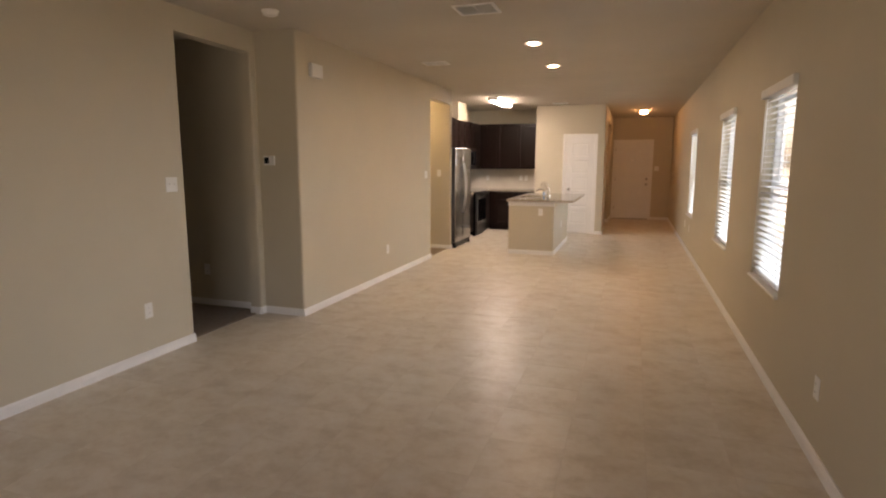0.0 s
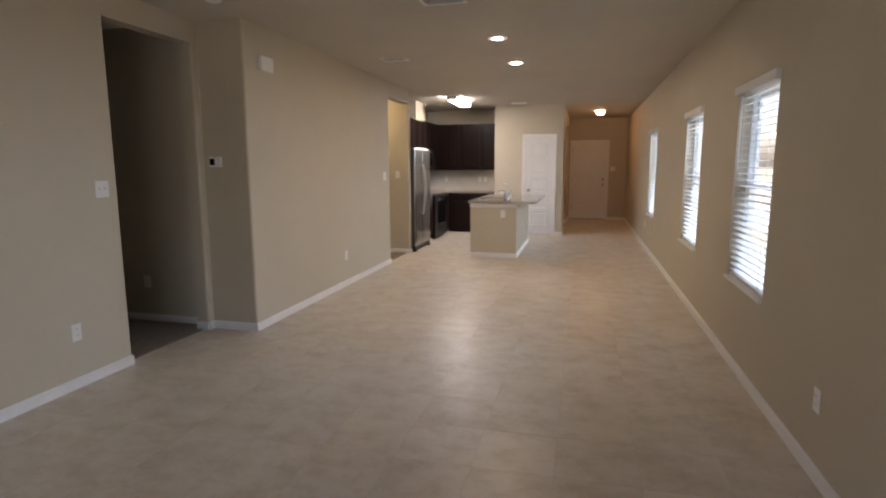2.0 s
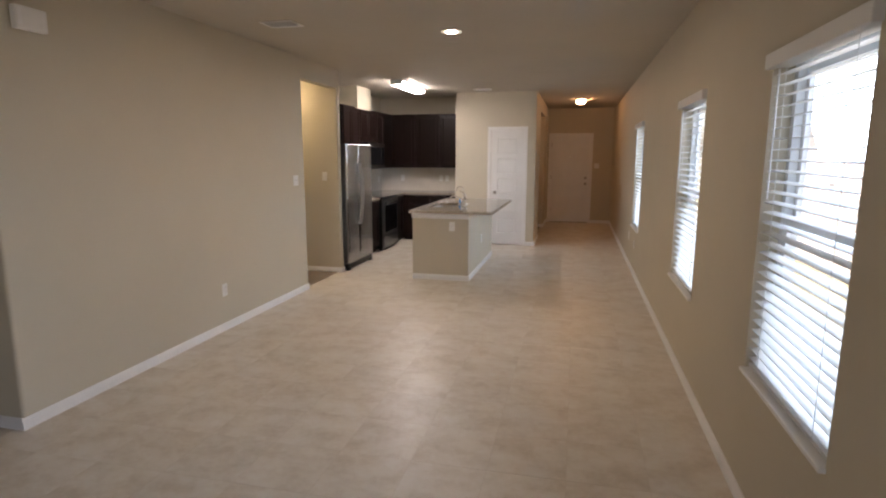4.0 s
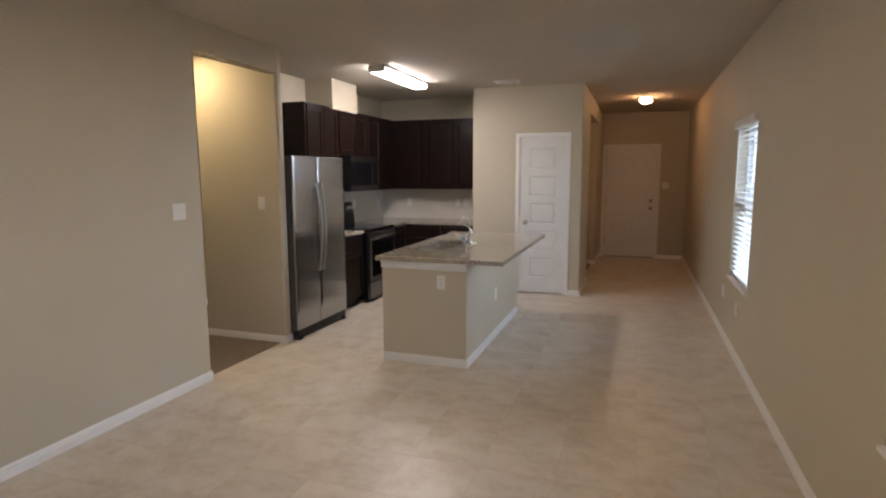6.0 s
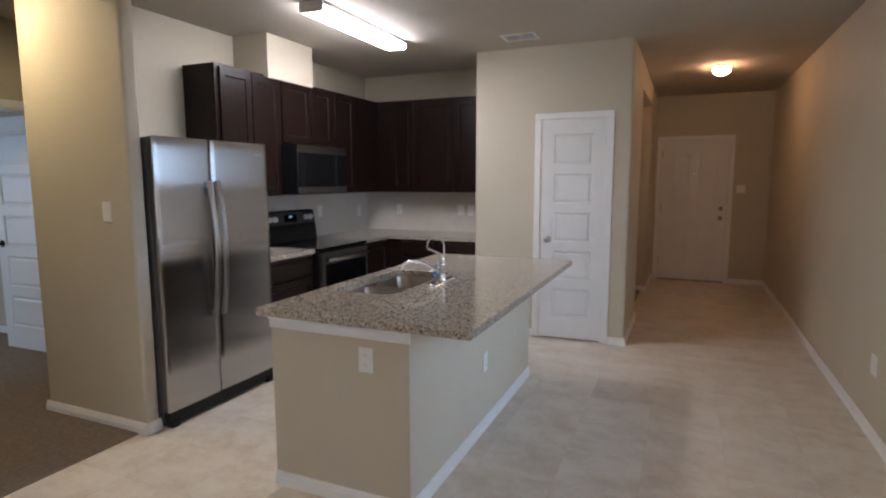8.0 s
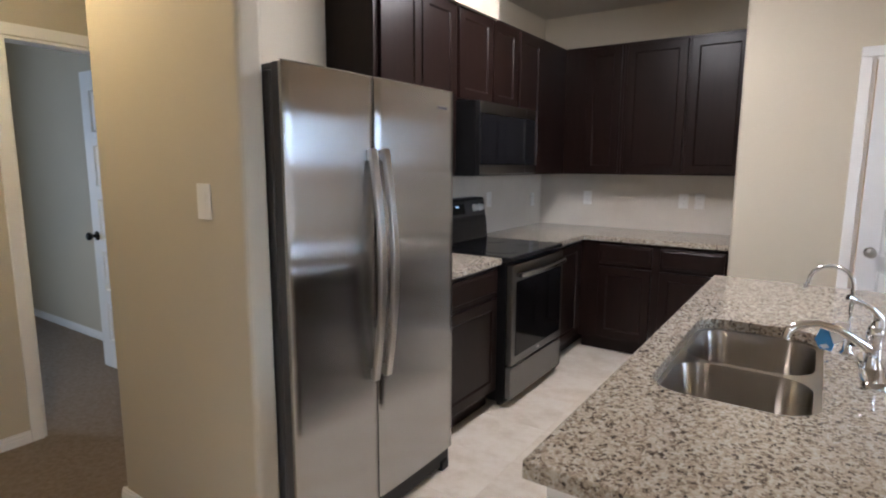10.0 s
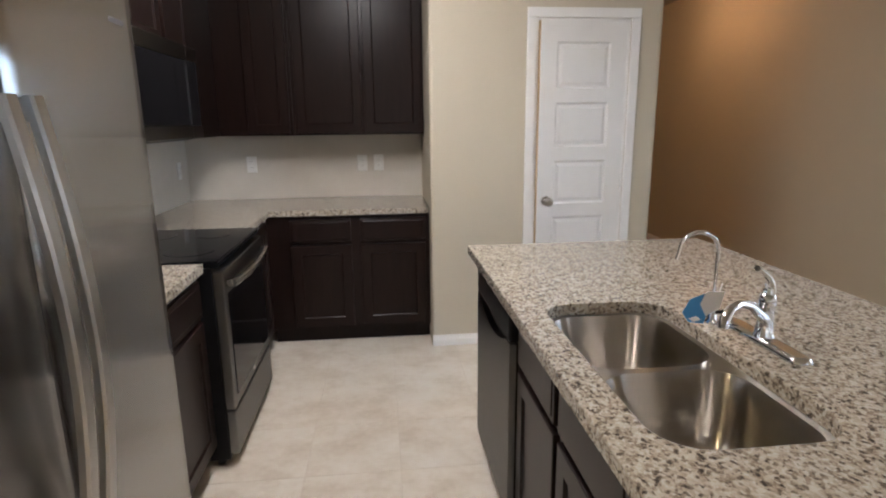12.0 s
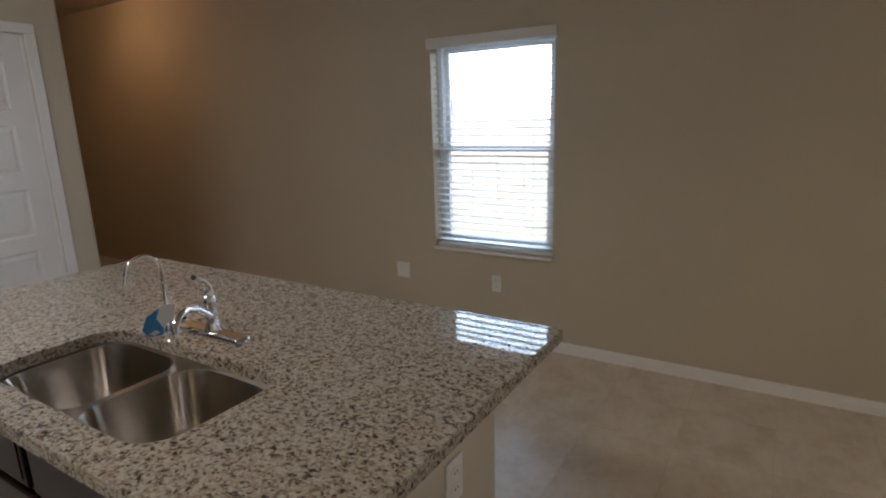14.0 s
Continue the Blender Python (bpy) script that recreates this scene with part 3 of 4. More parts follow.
# Unseen board added across the opening to block direct sun.
part("sun_block", box(0.0, 1.7, 0.105, 0.118, 0.6, 2.05), CARD, bw, "unseen pale board added to keep the sun out")
lamp = new("window_light", bpy.data.lights.new("window_light", "AREA"))
lamp.data.shape, lamp.data.size, lamp.data.size_y = "RECTANGLE", 1.6, 1.4
lamp.data.energy, lamp.data.color = BEDROOM_LIGHT, (0.68, 0.86, 1.0)
lamp.matrix_world = look((-7.56, 7.85, 1.32), (-6.0, 7.85, 1.2))

# ---- kitchen cabinets ----
def cab_door(w, h, t=0.019, m=0.058):
    if h < 0.22:
        return panel_slab(w, h, t, [(0.016, w - 0.016, 0.016, h - 0.016)], -0.003, 0.006, bev=0.004)
    return panel_slab(w, h, t, [(m, w - m, m, h - m)], 0.009, 0.012, bev=0.004)


def cabinet(name, label, m, w, d, z0, z1, fronts, toe=0.0, group="", hollow=False):
    """A cabinet with its front at y 0, from x 0 to w; fronts are (name, x0, x1, z0, z1)."""
    c = thing(name, label, "cabinet", m, group)
    if hollow:
        part("face_frame", box(0, w, 0.0, 0.019, z0 + toe, z1, 0.0015), ESPRESSO, c)
        part("side_panel", box(0, 0.018, 0.0195, d, z0 + toe, z1), ESPRESSO, c)
        part("side_panel", box(w - 0.018, w, 0.0195, d, z0 + toe, z1), ESPRESSO, c)
        part("bottom_panel", box(0.0185, w - 0.0185, 0.0195, d, z0 + toe, z0 + toe + 0.018), ESPRESSO, c)
    else:
        part("body", box(0, w, 0.0, d, z0 + toe, z1, 0.0015), ESPRESSO, c)
    if toe:
        part("toe_kick", box(0.001, w - 0.001, 0.06, 0.08, z0, z0 + toe - 0.001), ESPRESSO, c)
    for nm, a, b, za, zb in fronts:
        f = part(nm, cab_door(b - a, zb - za), ESPRESSO, c)
        f.location = (a, -0.0195, za)
    return c


UZ0, UZ1 = 1.365, 2.37
UP = "dark espresso wall cabinet with recessed-panel doors"
G1, G2 = "kitchen wall cabinets", "kitchen base cabinets"
UX, BX = -3.21, -2.895
UY, BY = 12.73, 12.405
BZ = 0.870


def left_run(name, label, y0, y1, front, z0, z1, doors, toe=0.0, group=G1):
    fronts = [(nm, a - y0, b - y0, za, zb) for nm, a, b, za, zb in doors]
    return cabinet(name, label, pose(front, y0, 0, 0, 0, 90), y1 - y0, front - XK - 0.002, z0, z1, fronts, toe, group)


def back_run(name, label, x0, x1, front, z0, z1, doors, toe=0.0, group=G1):
    fronts = [(nm, a - x0, b - x0, za, zb) for nm, a, b, za, zb in doors]
    return cabinet(name, label, pose(x0, front, 0), x1 - x0, YB - front - 0.002, z0, z1, fronts, toe, group)


LO, HI = UZ0 + 0.012, UZ1 - 0.022
left_run("wall_cabinet", UP + " beside the fridge", 10.345, 11.060, UX, UZ0, UZ1, [("door", 10.380, 10.712, LO, HI), ("door", 10.722, 11.048, LO, HI)])
left_run("wall_cabinet", "short dark espresso wall cabinet above the microwave", 11.062, 11.842, UX, 1.815, UZ1, [("door", 11.085, 11.478, 1.827, HI), ("door", 11.492, 11.828, 1.827, HI)])
left_run("wall_cabinet", UP + " in the corner", 11.844, YB - 0.002, UX, UZ0, UZ1, [("door", 11.875, 12.225, LO, HI)])
back_run("wall_cabinet", "dark espresso wall cabinet with a single door near the corner", UX + 0.002, -2.728, UY, UZ0, UZ1, [("door", -3.02, -2.748, LO, HI)])
back_run("wall_cabinet", UP + " beside the pantry wall", -2.726, -1.852, UY, UZ0, UZ1, [("door", -2.702, -2.268, LO, HI), ("door", -2.248, -1.862, LO, HI)])
DR, DO = (0.70, 0.845), (0.125, 0.675)
left_run("base_cabinet", "dark espresso base cabinet between fridge and range", 10.345, 11.040, BX, 0, BZ, [("drawer_front", 10.375, 11.015, *DR), ("door", 10.375, 11.015, *DO)], 0.105, G2)
left_run("base_cabinet", "dark espresso corner base cabinet with a narrow door", 11.806, YB - 0.002, BX, 0, BZ, [("door", 11.825, 12.33, 0.125, 0.845)], 0.105, G2)
back_run("base_cabinet", "dark espresso base cabinet with two drawers over two doors", BX + 0.002, -1.852, BY, 0, BZ, [("drawer_front", -2.745, -2.36, *DR), ("door", -2.745, -2.36, *DO), ("drawer_front", -2.30, -1.88, *DR), ("door", -2.30, -1.88, *DO)], 0.105, G2)

# worktops: granite slabs with eased edges
CT = 0.908


def worktop(name, label, loops, bev=0.004):
    c = thing(name, label, "countertop", pose(0, 0, 0))
    bm = sheet(loops, BZ + 0.001, CT)
    part("slab", bm, GRANITE, c)
    return c


worktop("countertop", "speckled beige granite countertop beside the fridge", [[(XK + 0.002, 10.335), (-2.865, 10.335), (-2.865, 11.042), (XK + 0.002, 11.042)]])
worktop("countertop", "L-shaped speckled beige granite countertop in the corner", [[(XK + 0.002, 11.806), (-2.865, 11.806), (-2.865, 12.375), (-1.852, 12.375), (-1.852, YB - 0.002), (XK + 0.002, YB - 0.002)]])
for nm, r in (("side", (XK, XK + 0.004, 10.335, YB - 0.006)), ("back", (XK + 0.004, -1.852, YB - 0.004, YB))):
    tagged(link_mesh("backsplash", box(*r, CT + 0.001, UZ0 - 0.001), SPLASH), "pale grey-beige backsplash panel behind the counter", "backsplash", kind="structure")

# ---- refrigerator ----
fr = thing("refrigerator", "stainless side-by-side refrigerator with curved bar handles", "refrigerator", pose(-2.804, 9.395, 0, 0, 0, 90))
FWD, FH = 0.945, 1.757
part("cabinet_body", box(0.004, FWD - 0.004, 0.0, 0.70, 0.02, FH - 0.028, 0.006), GREY, fr, "dark grey painted sides")
DT = 0.062


def fridge_skin(w, h, bulge=0.005, lip=0.012):
    """The thin curved steel face of a door with its edges folded back."""
    bm = bmesh.new()
    n = 16
    rows = []
    xs = [0.0] + [w * (0.012 + 0.976 * i / n) for i in range(n + 1)] + [w]
    for x in xs:
        u = x / w
        y = -DT - bulge * (1 - (2 * u - 1) ** 2)
        if x in (0.0, w):
            y += 0.006
        rows.append([bm.verts.new(p) for p in ((x, y + lip, 0.002), (x, y, 0.0), (x, y, h * 0.5), (x, y, h - 0.006), (x, y + 0.006, h), (x, y + lip, h))])
    for a, b in zip(rows, rows[1:]):
        for k in range(5):
            bm.faces.new((a[k], b[k], b[k + 1], a[k + 1])).smooth = 0 < k < 3
    for row in (rows[0], rows[-1]):
        back = [bm.verts.new((v.co.x, v.co.y + lip, v.co.z)) for v in row[1:4]]
        for k in range(2):
            bm.faces.new((row[k + 1], row[k + 2], back[k + 1], back[k]))
    return bm


def bar_handle(z0, z1, bow=0.042):
    """A flat-faced bar that bows away from the door, square cut at both ends, on two short posts."""
    bm = bmesh.new()
    rows = []
    for i in range(25):
        u = i / 24
        y = -DT - 0.022 - bow * math.sin(math.pi * u)
        z = z0 + (z1 - z0) * u
        rows.append([bm.verts.new((dx, y + dy, z)) for dx, dy in ((-0.0165, 0.0), (-0.0135, -0.006), (0.0135, -0.006), (0.0165, 0.0), (0.0150, 0.013), (-0.0150, 0.013))])
    for a, b in zip(rows, rows[1:]):
        for i in range(6):
            bm.faces.new((a[i], a[(i + 1) % 6], b[(i + 1) % 6], b[i]))
    bm.faces.new(rows[0])
    bm.faces.new(rows[-1])
    for z in (z0 + 0.003, z1 - 0.043):
        box(-0.011, 0.011, -DT - 0.018, -DT + 0.002, z, z + 0.040, 0.003, bm=bm)
    return bm


SPLIT = 0.418
for nm, xa, xb, hx in (("freezer_door", 0.0, SPLIT - 0.004, -0.036), ("fresh_food_door", SPLIT + 0.004, FWD, 0.036)):
    door = part(nm, box(xa + 0.003, xb - 0.003, -DT + 0.0125, -0.006, 0.107, FH - 0.006, 0.004), GREY, fr, "dark grey door liner behind a steel face")
    skin = part("steel_face", fridge_skin(xb - xa, FH - 0.107), STEEL, door, "brushed stainless door face")
    skin.location = (xa, 0, 0.105)
    bar = part("handle", bar_handle(0.622, 1.497), HANDLESTEEL, door, "curved flat steel bar handle")
    bar.location = (SPLIT + hx, 0, 0)
    if nm == "fresh_food_door":
        part("badge", box(xb - 0.135, xb - 0.060, -DT - 0.0040, -DT - 0.0015, 1.672, 1.684, 0.001), MARK, door, "small dark logo strip")
part("base_grille", box(0.01, FWD - 0.01, -0.050, 0.02, 0.018, 0.097, 0.006), BLACK, fr, "black base grille")
for x in (0.05, FWD - 0.05):
    part("roller_foot", box(x - 0.03, x + 0.03, -0.060, 0.05, 0.0, 0.05, 0.008), BLACK, fr)
for x in (0.04, FWD - 0.04):
    part("hinge_cover", box(x - 0.035, x + 0.035, -0.045, 0.06, FH - 0.028, FH - 0.008, 0.005), GREY, fr)
part("gasket", box(0.012, FWD - 0.012, -0.006, 0.002, 0.11, FH - 0.03), BLACK, fr)

# ---- range ----
RG = thing("range", "black glass-top electric range with stainless front", "range", pose(-2.838, 11.046, 0, 0, 0, 90))
RW = 0.755
part("body", box(0.002, RW - 0.002, 0.0, 0.690, 0.03, 0.885, 0.003), BLACK, RG, "black enamel sides")
part("cooktop", box(0.0, RW, -0.030, 0.690, 0.886, 0.914, 0.006), BLACKGLASS, RG, "black glass cooktop")
for x, y, r in ((0.20, 0.14, 0.10), (0.56, 0.14, 0.075), (0.20, 0.42, 0.075), (0.56, 0.42, 0.10)):
    part("burner_ring", lathe([(r, 0.9142), (r, 0.9146), (r - 0.004, 0.9147)], 32, (x, y, 0)), BLACKGLASS, RG)
od = part("oven_door", box(0.006, RW - 0.006, -0.042, -0.001, 0.265, 0.868, 0.006), STEELV, RG, "stainless oven door")
part("oven_window", box(0.048, RW - 0.048, -0.0465, -0.042, 0.318, 0.768, 0.002), BLACKGLASS, od, "black glass window")
pts = [(0.05 + (RW - 0.10) * i / 12, -0.068 - 0.022 * math.sin(math.pi * i / 12), 0.810) for i in range(13)]
bm = bmesh.new()
rows = [[bm.verts.new((x, y + a, z + b)) for a, b in ((-0.010, -0.016), (-0.014, 0.0), (-0.010, 0.016), (0.008, 0.014), (0.008, -0.014))] for x, y, z in pts]
for a, b in zip(rows, rows[1:]):
    for i in range(5):
        bm.faces.new((a[i], a[(i + 1) % 5], b[(i + 1) % 5], b[i])).smooth = True
bm.faces.new(rows[0])
bm.faces.new(rows[-1])
for x in (0.06, RW - 0.06):
    box(x - 0.014, x + 0.014, -0.066, -0.041, 0.797, 0.823, 0.003, bm=bm)
part("oven_handle", bm, STEEL, od, "curved steel oven handle")
part("drawer_front", box(0.006, RW - 0.006, -0.040, -0.001, 0.055, 0.255, 0.006), STEELV, RG, "stainless storage drawer")
part("badge", box(0.36, 0.385, -0.0435, -0.0415, 0.285, 0.297, 0.001), CARD, RG, "small pale logo")
part("kick_plate", box(0.02, RW - 0.02, 0.03, 0.06, 0.0, 0.05, 0.003), BLACK, RG)
bm = bmesh.new()
prof = [(0.560, 0.9145), (0.695, 0.9145), (0.695, 1.205), (0.610, 1.205), (0.598, 1.196), (0.578, 1.070), (0.572, 1.055)]
ends = [[bm.verts.new((x, y, z)) for y, z in prof] for x in (0.0, RW)]
for i in range(len(prof)):
    k = (i + 1) % len(prof)
    bm.faces.new((ends[0][i], ends[0][k], ends[1][k], ends[1][i]))
bm.faces.new(ends[0])
bm.faces.new(ends[1])
bg = part("backguard", bm, BLACK, RG, "black backguard with sloping control panel")
PANEL = pose(0, 0.5885, 1.135, -9)
band = part("panel_band", box(0.012, RW - 0.012, -0.004, -0.0005, -0.056, 0.054, 0.0015), PANELGREY, bg, "dark metallic control band")
band.matrix_local = PANEL
disp = part("display", box(0.285, 0.475, -0.0065, -0.0045, -0.036, 0.036, 0.001), BLACKGLASS, bg)
disp.matrix_local = PANEL
clock = part("clock", box(0.362, 0.398, -0.0080, -0.0068, 0.010, 0.020), DISPLAY, bg, "small pale clock display")
clock.matrix_local = PANEL
for x in (0.080, 0.150, 0.605, 0.675):
    bm = lathe([(0.027, 0.004), (0.027, 0.008), (0.022, 0.012), (0.020, 0.032), (0.014, 0.035)], 20)
    bmesh.ops.rotate(bm, verts=bm.verts, matrix=Matrix.Rotation(radians(90), 3, "X"))
    k = part("knob", bm, KNOBSTEEL, bg, "bright steel knob")
    k.matrix_local = PANEL @ Matrix.Translation((x, 0, 0.0))
    rg = part("skirt", lathe([(0.031, 0.0008), (0.031, 0.003), (0.028, 0.004)], 20), BLACK, k)
    rg.matrix_local = pose(0, 0, 0, 90)

# ---- microwave ----
mw = thing("microwave", "black and stainless over-the-range microwave under the cabinet", "microwave", pose(-3.075, 11.070, 0, 0, 0, 90))
part("body", box(0.002, 0.758, 0.0, 0.445, 1.375, 1.812, 0.004), BLACK, mw)
md = part("door", box(0.004, 0.60, -0.030, -0.001, 1.378, 1.808, 0.005), BLACK, mw)
part("top_band", box(0.006, 0.598, -0.0345, -0.0305, 1.740, 1.804, 0.002), BANDSTEEL, mw, "stainless band")
part("top_band", box(0.602, 0.754, -0.0345, -0.0305, 1.740, 1.804, 0.002), BANDSTEEL, mw, "stainless band end")
part("bottom_band", box(0.006, 0.598, -0.0345, -0.0305, 1.382, 1.438, 0.002), BANDSTEEL, mw, "stainless band")
part("bottom_band", box(0.602, 0.754, -0.0345, -0.0305, 1.382, 1.438, 0.002), BANDSTEEL, mw, "stainless band end")
part("glass", box(0.02, 0.585, -0.0340, -0.0302, 1.443, 1.735, 0.002), BLACKGLASS, md, "black glass window")
part("control_panel", box(0.604, 0.754, -0.030, -0.001, 1.378, 1.808, 0.005), BLACKGLASS, mw, "black glass control panel")
part("pull_strip", box(0.560, 0.583, -0.0385, -0.0342, 1.448, 1.730, 0.003), BLACK, md, "black vertical pull strip")
part("vent_grille", box(0.03, 0.73, 0.03, 0.30, 1.3695, 1.3745, 0.001), GREY, mw)

# ---- island ----
IX0, IX1, IY0, IY1 = -1.752, -1.010, 9.180, 11.19
isl = thing("island_wall", "kitchen island half wall of painted plaster with white trim", "island", pose(0, 0, 0))
bm = wall_mesh("y", IY0, IY0 + 0.11, IX0, IX1, 0.0, BZ)
part("end_panel", bm, PAINT, isl, "beige plaster end wall")
part("long_panel", wall_mesh("x", IX1 - 0.11, IX1, IY0 + 0.11, IY1, 0.0, BZ), PAINT, isl, "beige plaster back wall")
bm = bmesh.new()
prof = [(0.0, 0.800), (0.006, 0.800), (0.010, 0.812), (0.010, 0.840), (0.022, 0.852), (0.030, 0.869), (0.0, 0.869)]
ends = [[bm.verts.new((x, IY0 - d, z)) for d, z in prof] for x in (IX0 - 0.005, IX1 + 0.005)]
for i in range(len(prof)):
    k = (i + 1) % len(prof)
    bm.faces.new((ends[0][i], ends[0][k], ends[1][k], ends[1][i]))
bm.faces.new(ends[0])
bm.faces.new(ends[1])
part("end_filler", box(IX0 + 0.02, IX1 - 0.11, 11.042, IY1, 0.0, BZ - 0.002, 0.002), ESPRESSO, isl, "dark espresso end panel")
part("crown_trim", bm, WHITE, isl, "white moulded trim under the counter")
for x0, y0, x1, y1, nx, ny in ((IX0, IY0, IX1 + 0.015, IY0, 0, -1), (IX1, IY0 - 0.0149, IX1, IY1, 1, 0)):
    b = baseboard(x0, y0, x1, y1, nx, ny)
    b.parent = isl
    b.name = "base_trim"
    for key in ("kind", "category", "label"):
        del b[key]

SX0, SX1, SY0, SY1 = -1.690, -1.325, 9.595, 10.365
outer = [(-1.778, 9.105), (-0.700, 9.105), (-0.700, 11.218), (-1.778, 11.218)]
hole = rrect((SX0 + SX1) / 2, (SY0 + SY1) / 2, (SX1 - SX0) / 2, (SY1 - SY0) / 2, 0.095, 8)
ict = thing("island_countertop", "polished speckled granite island countertop with a sink cutout", "countertop", pose(0, 0, 0))
bm = sheet([outer, hole], BZ + 0.001, CT)
bmesh.ops.recalc_face_normals(bm, faces=bm.faces)
es = [e for e in bm.edges if len(e.link_faces) == 2 and e.calc_face_angle(0) > 1.0 and abs(e.verts[0].co.z - CT) < 1e-4 and abs(e.verts[1].co.z - CT) < 1e-4]
bmesh.ops.bevel(bm, geom=es, offset=0.004, segments=2, affect="EDGES", profile=0.5)
part("slab", bm, GRANITE, ict)

IC = -1.722
cabinet("base_cabinet", "dark espresso sink base cabinet with false drawer fronts", pose(IC, 10.435, 0, 0, 0, -90), 0.835, 0.60, 0, BZ, [("false_drawer_front", 0.018, 0.395, *DR), ("door", 0.018, 0.395, *DO), ("false_drawer_front", 0.425, 0.82, *DR), ("door", 0.425, 0.82, *DO)], 0.105, G2, True)
cabinet("base_cabinet", "dark espresso island base cabinet with one drawer and one door", pose(IC, 9.598, 0, 0, 0, -90), 0.306, 0.60, 0, BZ, [("drawer_front", 0.012, 0.294, *DR), ("door", 0.012, 0.294, *DO)], 0.105, G2)
dw = thing("dishwasher", "stainless dishwasher with a black control strip under the island counter", "dishwasher", pose(-1.728, 11.040, 0, 0, 0, -90))
part("body", box(0.004, 0.596, 0.0, 0.58, 0.10, BZ - 0.004, 0.003), BLACK, dw)
prof = [(0.003, 0.115), (0.597, 0.115), (0.597, 0.752)] + [(0.54 - 0.48 * i / 16, 0.752 - 0.052 * math.sin(math.pi * i / 16) ** 0.8) for i in range(17)] + [(0.003, 0.752)]
bm = bmesh.new()
faces_y = [[bm.verts.new((x, y, z)) for x, z in prof] for y in (-0.034, -0.012)]
bm.faces.new(faces_y[0])
bm.faces.new(faces_y[1])
for i in range(len(prof)):
    k = (i + 1) % len(prof)
    bm.faces.new((faces_y[0][i], faces_y[0][k], faces_y[1][k], faces_y[1][i]))
part("door", bm, STEELV, dw, "brushed stainless door with a dipped grip edge")
part("door_liner", box(0.006, 0.594, -0.0115, -0.001, 0.115, 0.748, 0.003), BLACK, dw)
part("control_strip", box(0.003, 0.597, -0.036, -0.001, 0.756, 0.862, 0.010), BLACK, dw, "black control strip")
part("toe_panel", box(0.01, 0.59, 0.05, 0.08, 0.0, 0.10, 0.002), BLACK, dw)

# ---- sink ----
snk = thing("kitchen_sink", "stainless undermount double-bowl sink in the island", "sink", pose(0, 0, 0))
cx = (SX0 + SX1) / 2
MIDY = 9.975
b1 = (cx - 0.002, (MIDY + 0.012 + SY1 - 0.012) / 2, 0.168, (SY1 - 0.012 - MIDY - 0.012) / 2)
b2 = (cx - 0.002, (MIDY - 0.012 + SY0 + 0.012) / 2, 0.168, (MIDY - 0.012 - SY0 - 0.012) / 2)
lip = rrect(cx, (SY0 + SY1) / 2, 0.21, 0.41, 0.11, 8)
part("rim", sheet([lip, rrect(*b1, 0.085, 8), rrect(*b2, 0.085, 8)], BZ - 0.004, BZ - 0.0005), SINKSTEEL, snk)


def bowl(cx, cy, hx, hy):
    bm = bmesh.new()
    rings = []
    for s, z, r in ((0.0, 0.8680, 0.085), (0.004, 0.858, 0.083), (0.014, 0.76, 0.080), (0.020, 0.715, 0.078), (0.032, 0.692, 0.072), (0.055, 0.680, 0.060), (0.10, 0.677, 0.045)):
        rings.append([bm.verts.new((x, y, z)) for x, y in rrect(cx, cy, hx - s, hy - s, max(0.02, r - s * 0.3), 8)])
    for a, b in zip(rings, rings[1:]):
        n = len(a)
        for i in range(n):
            bm.faces.new((a[i], b[i], b[(i + 1) % n], a[(i + 1) % n])).smooth = True
    bm.faces.new(rings[-1])
    return bm


for q in (b1, b2):
    bo = part("bowl", bowl(*q), SINKSTEEL, snk, "brushed steel bowl")
    part("drain", lathe([(0.042, 0.6775), (0.042, 0.680), (0.030, 0.679), (0.004, 0.678)], 24, (q[0], q[1], 0)), CHROME, bo)

# ---- faucet ----
FX, FY = -1.222, 10.02
fa = thing("kitchen_faucet", "chrome single-lever kitchen faucet on a deck plate", "faucet", pose(FX, FY, CT))
bm = bmesh.new()
rows = [[bm.verts.new((x, y, z)) for x, y in rrect(0, 0, 0.028 - s, 0.150 - s, 0.026 - s, 6)] for s, z in ((0.0, 0.0005), (0.0, 0.006), (0.006, 0.013), (0.014, 0.015))]
for a, b in zip(rows, rows[1:]):
    n = len(a)
    for i in range(n):
        bm.faces.new((a[i], a[(i + 1) % n], b[(i + 1) % n], b[i])).smooth = True
bm.faces.new(rows[-1])
bm.faces.new(rows[0])
part("deck_plate", bm, CHROME, fa)
part("body", lathe([(0.024, 0.014), (0.021, 0.026), (0.018, 0.050), (0.017, 0.085), (0.019, 0.092), (0.020, 0.108), (0.017, 0.120), (0.008, 0.126)], 24), CHROME, fa)
sd = Vector((-0.84, -0.54, 0))
sp = [Vector((0, 0, 0.055)), sd * 0.03 + Vector((0, 0, 0.075)), sd * 0.09 + Vector((0, 0, 0.112)), sd * 0.15 + Vector((0, 0, 0.130)), sd * 0.195 + Vector((0, 0, 0.128)), sd * 0.222 + Vector((0, 0, 0.112)), sd * 0.230 + Vector((0, 0, 0.090))]
part("spout", tube(sp, [0.014, 0.0125, 0.0105, 0.0098, 0.0098, 0.0115, 0.0115], 14), CHROME, fa)
lv = [(0, 0, 0.108), (0.005, 0.003, 0.130), (0.002, 0.001, 0.150), (-0.012, -0.008, 0.168), (-0.034, -0.022, 0.184), (-0.058, -0.037, 0.197), (-0.068, -0.044, 0.201)]
part("lever", tube(lv, [0.016, 0.015, 0.012, 0.0085, 0.0065, 0.0065, 0.0075], 12), CHROME, fa)
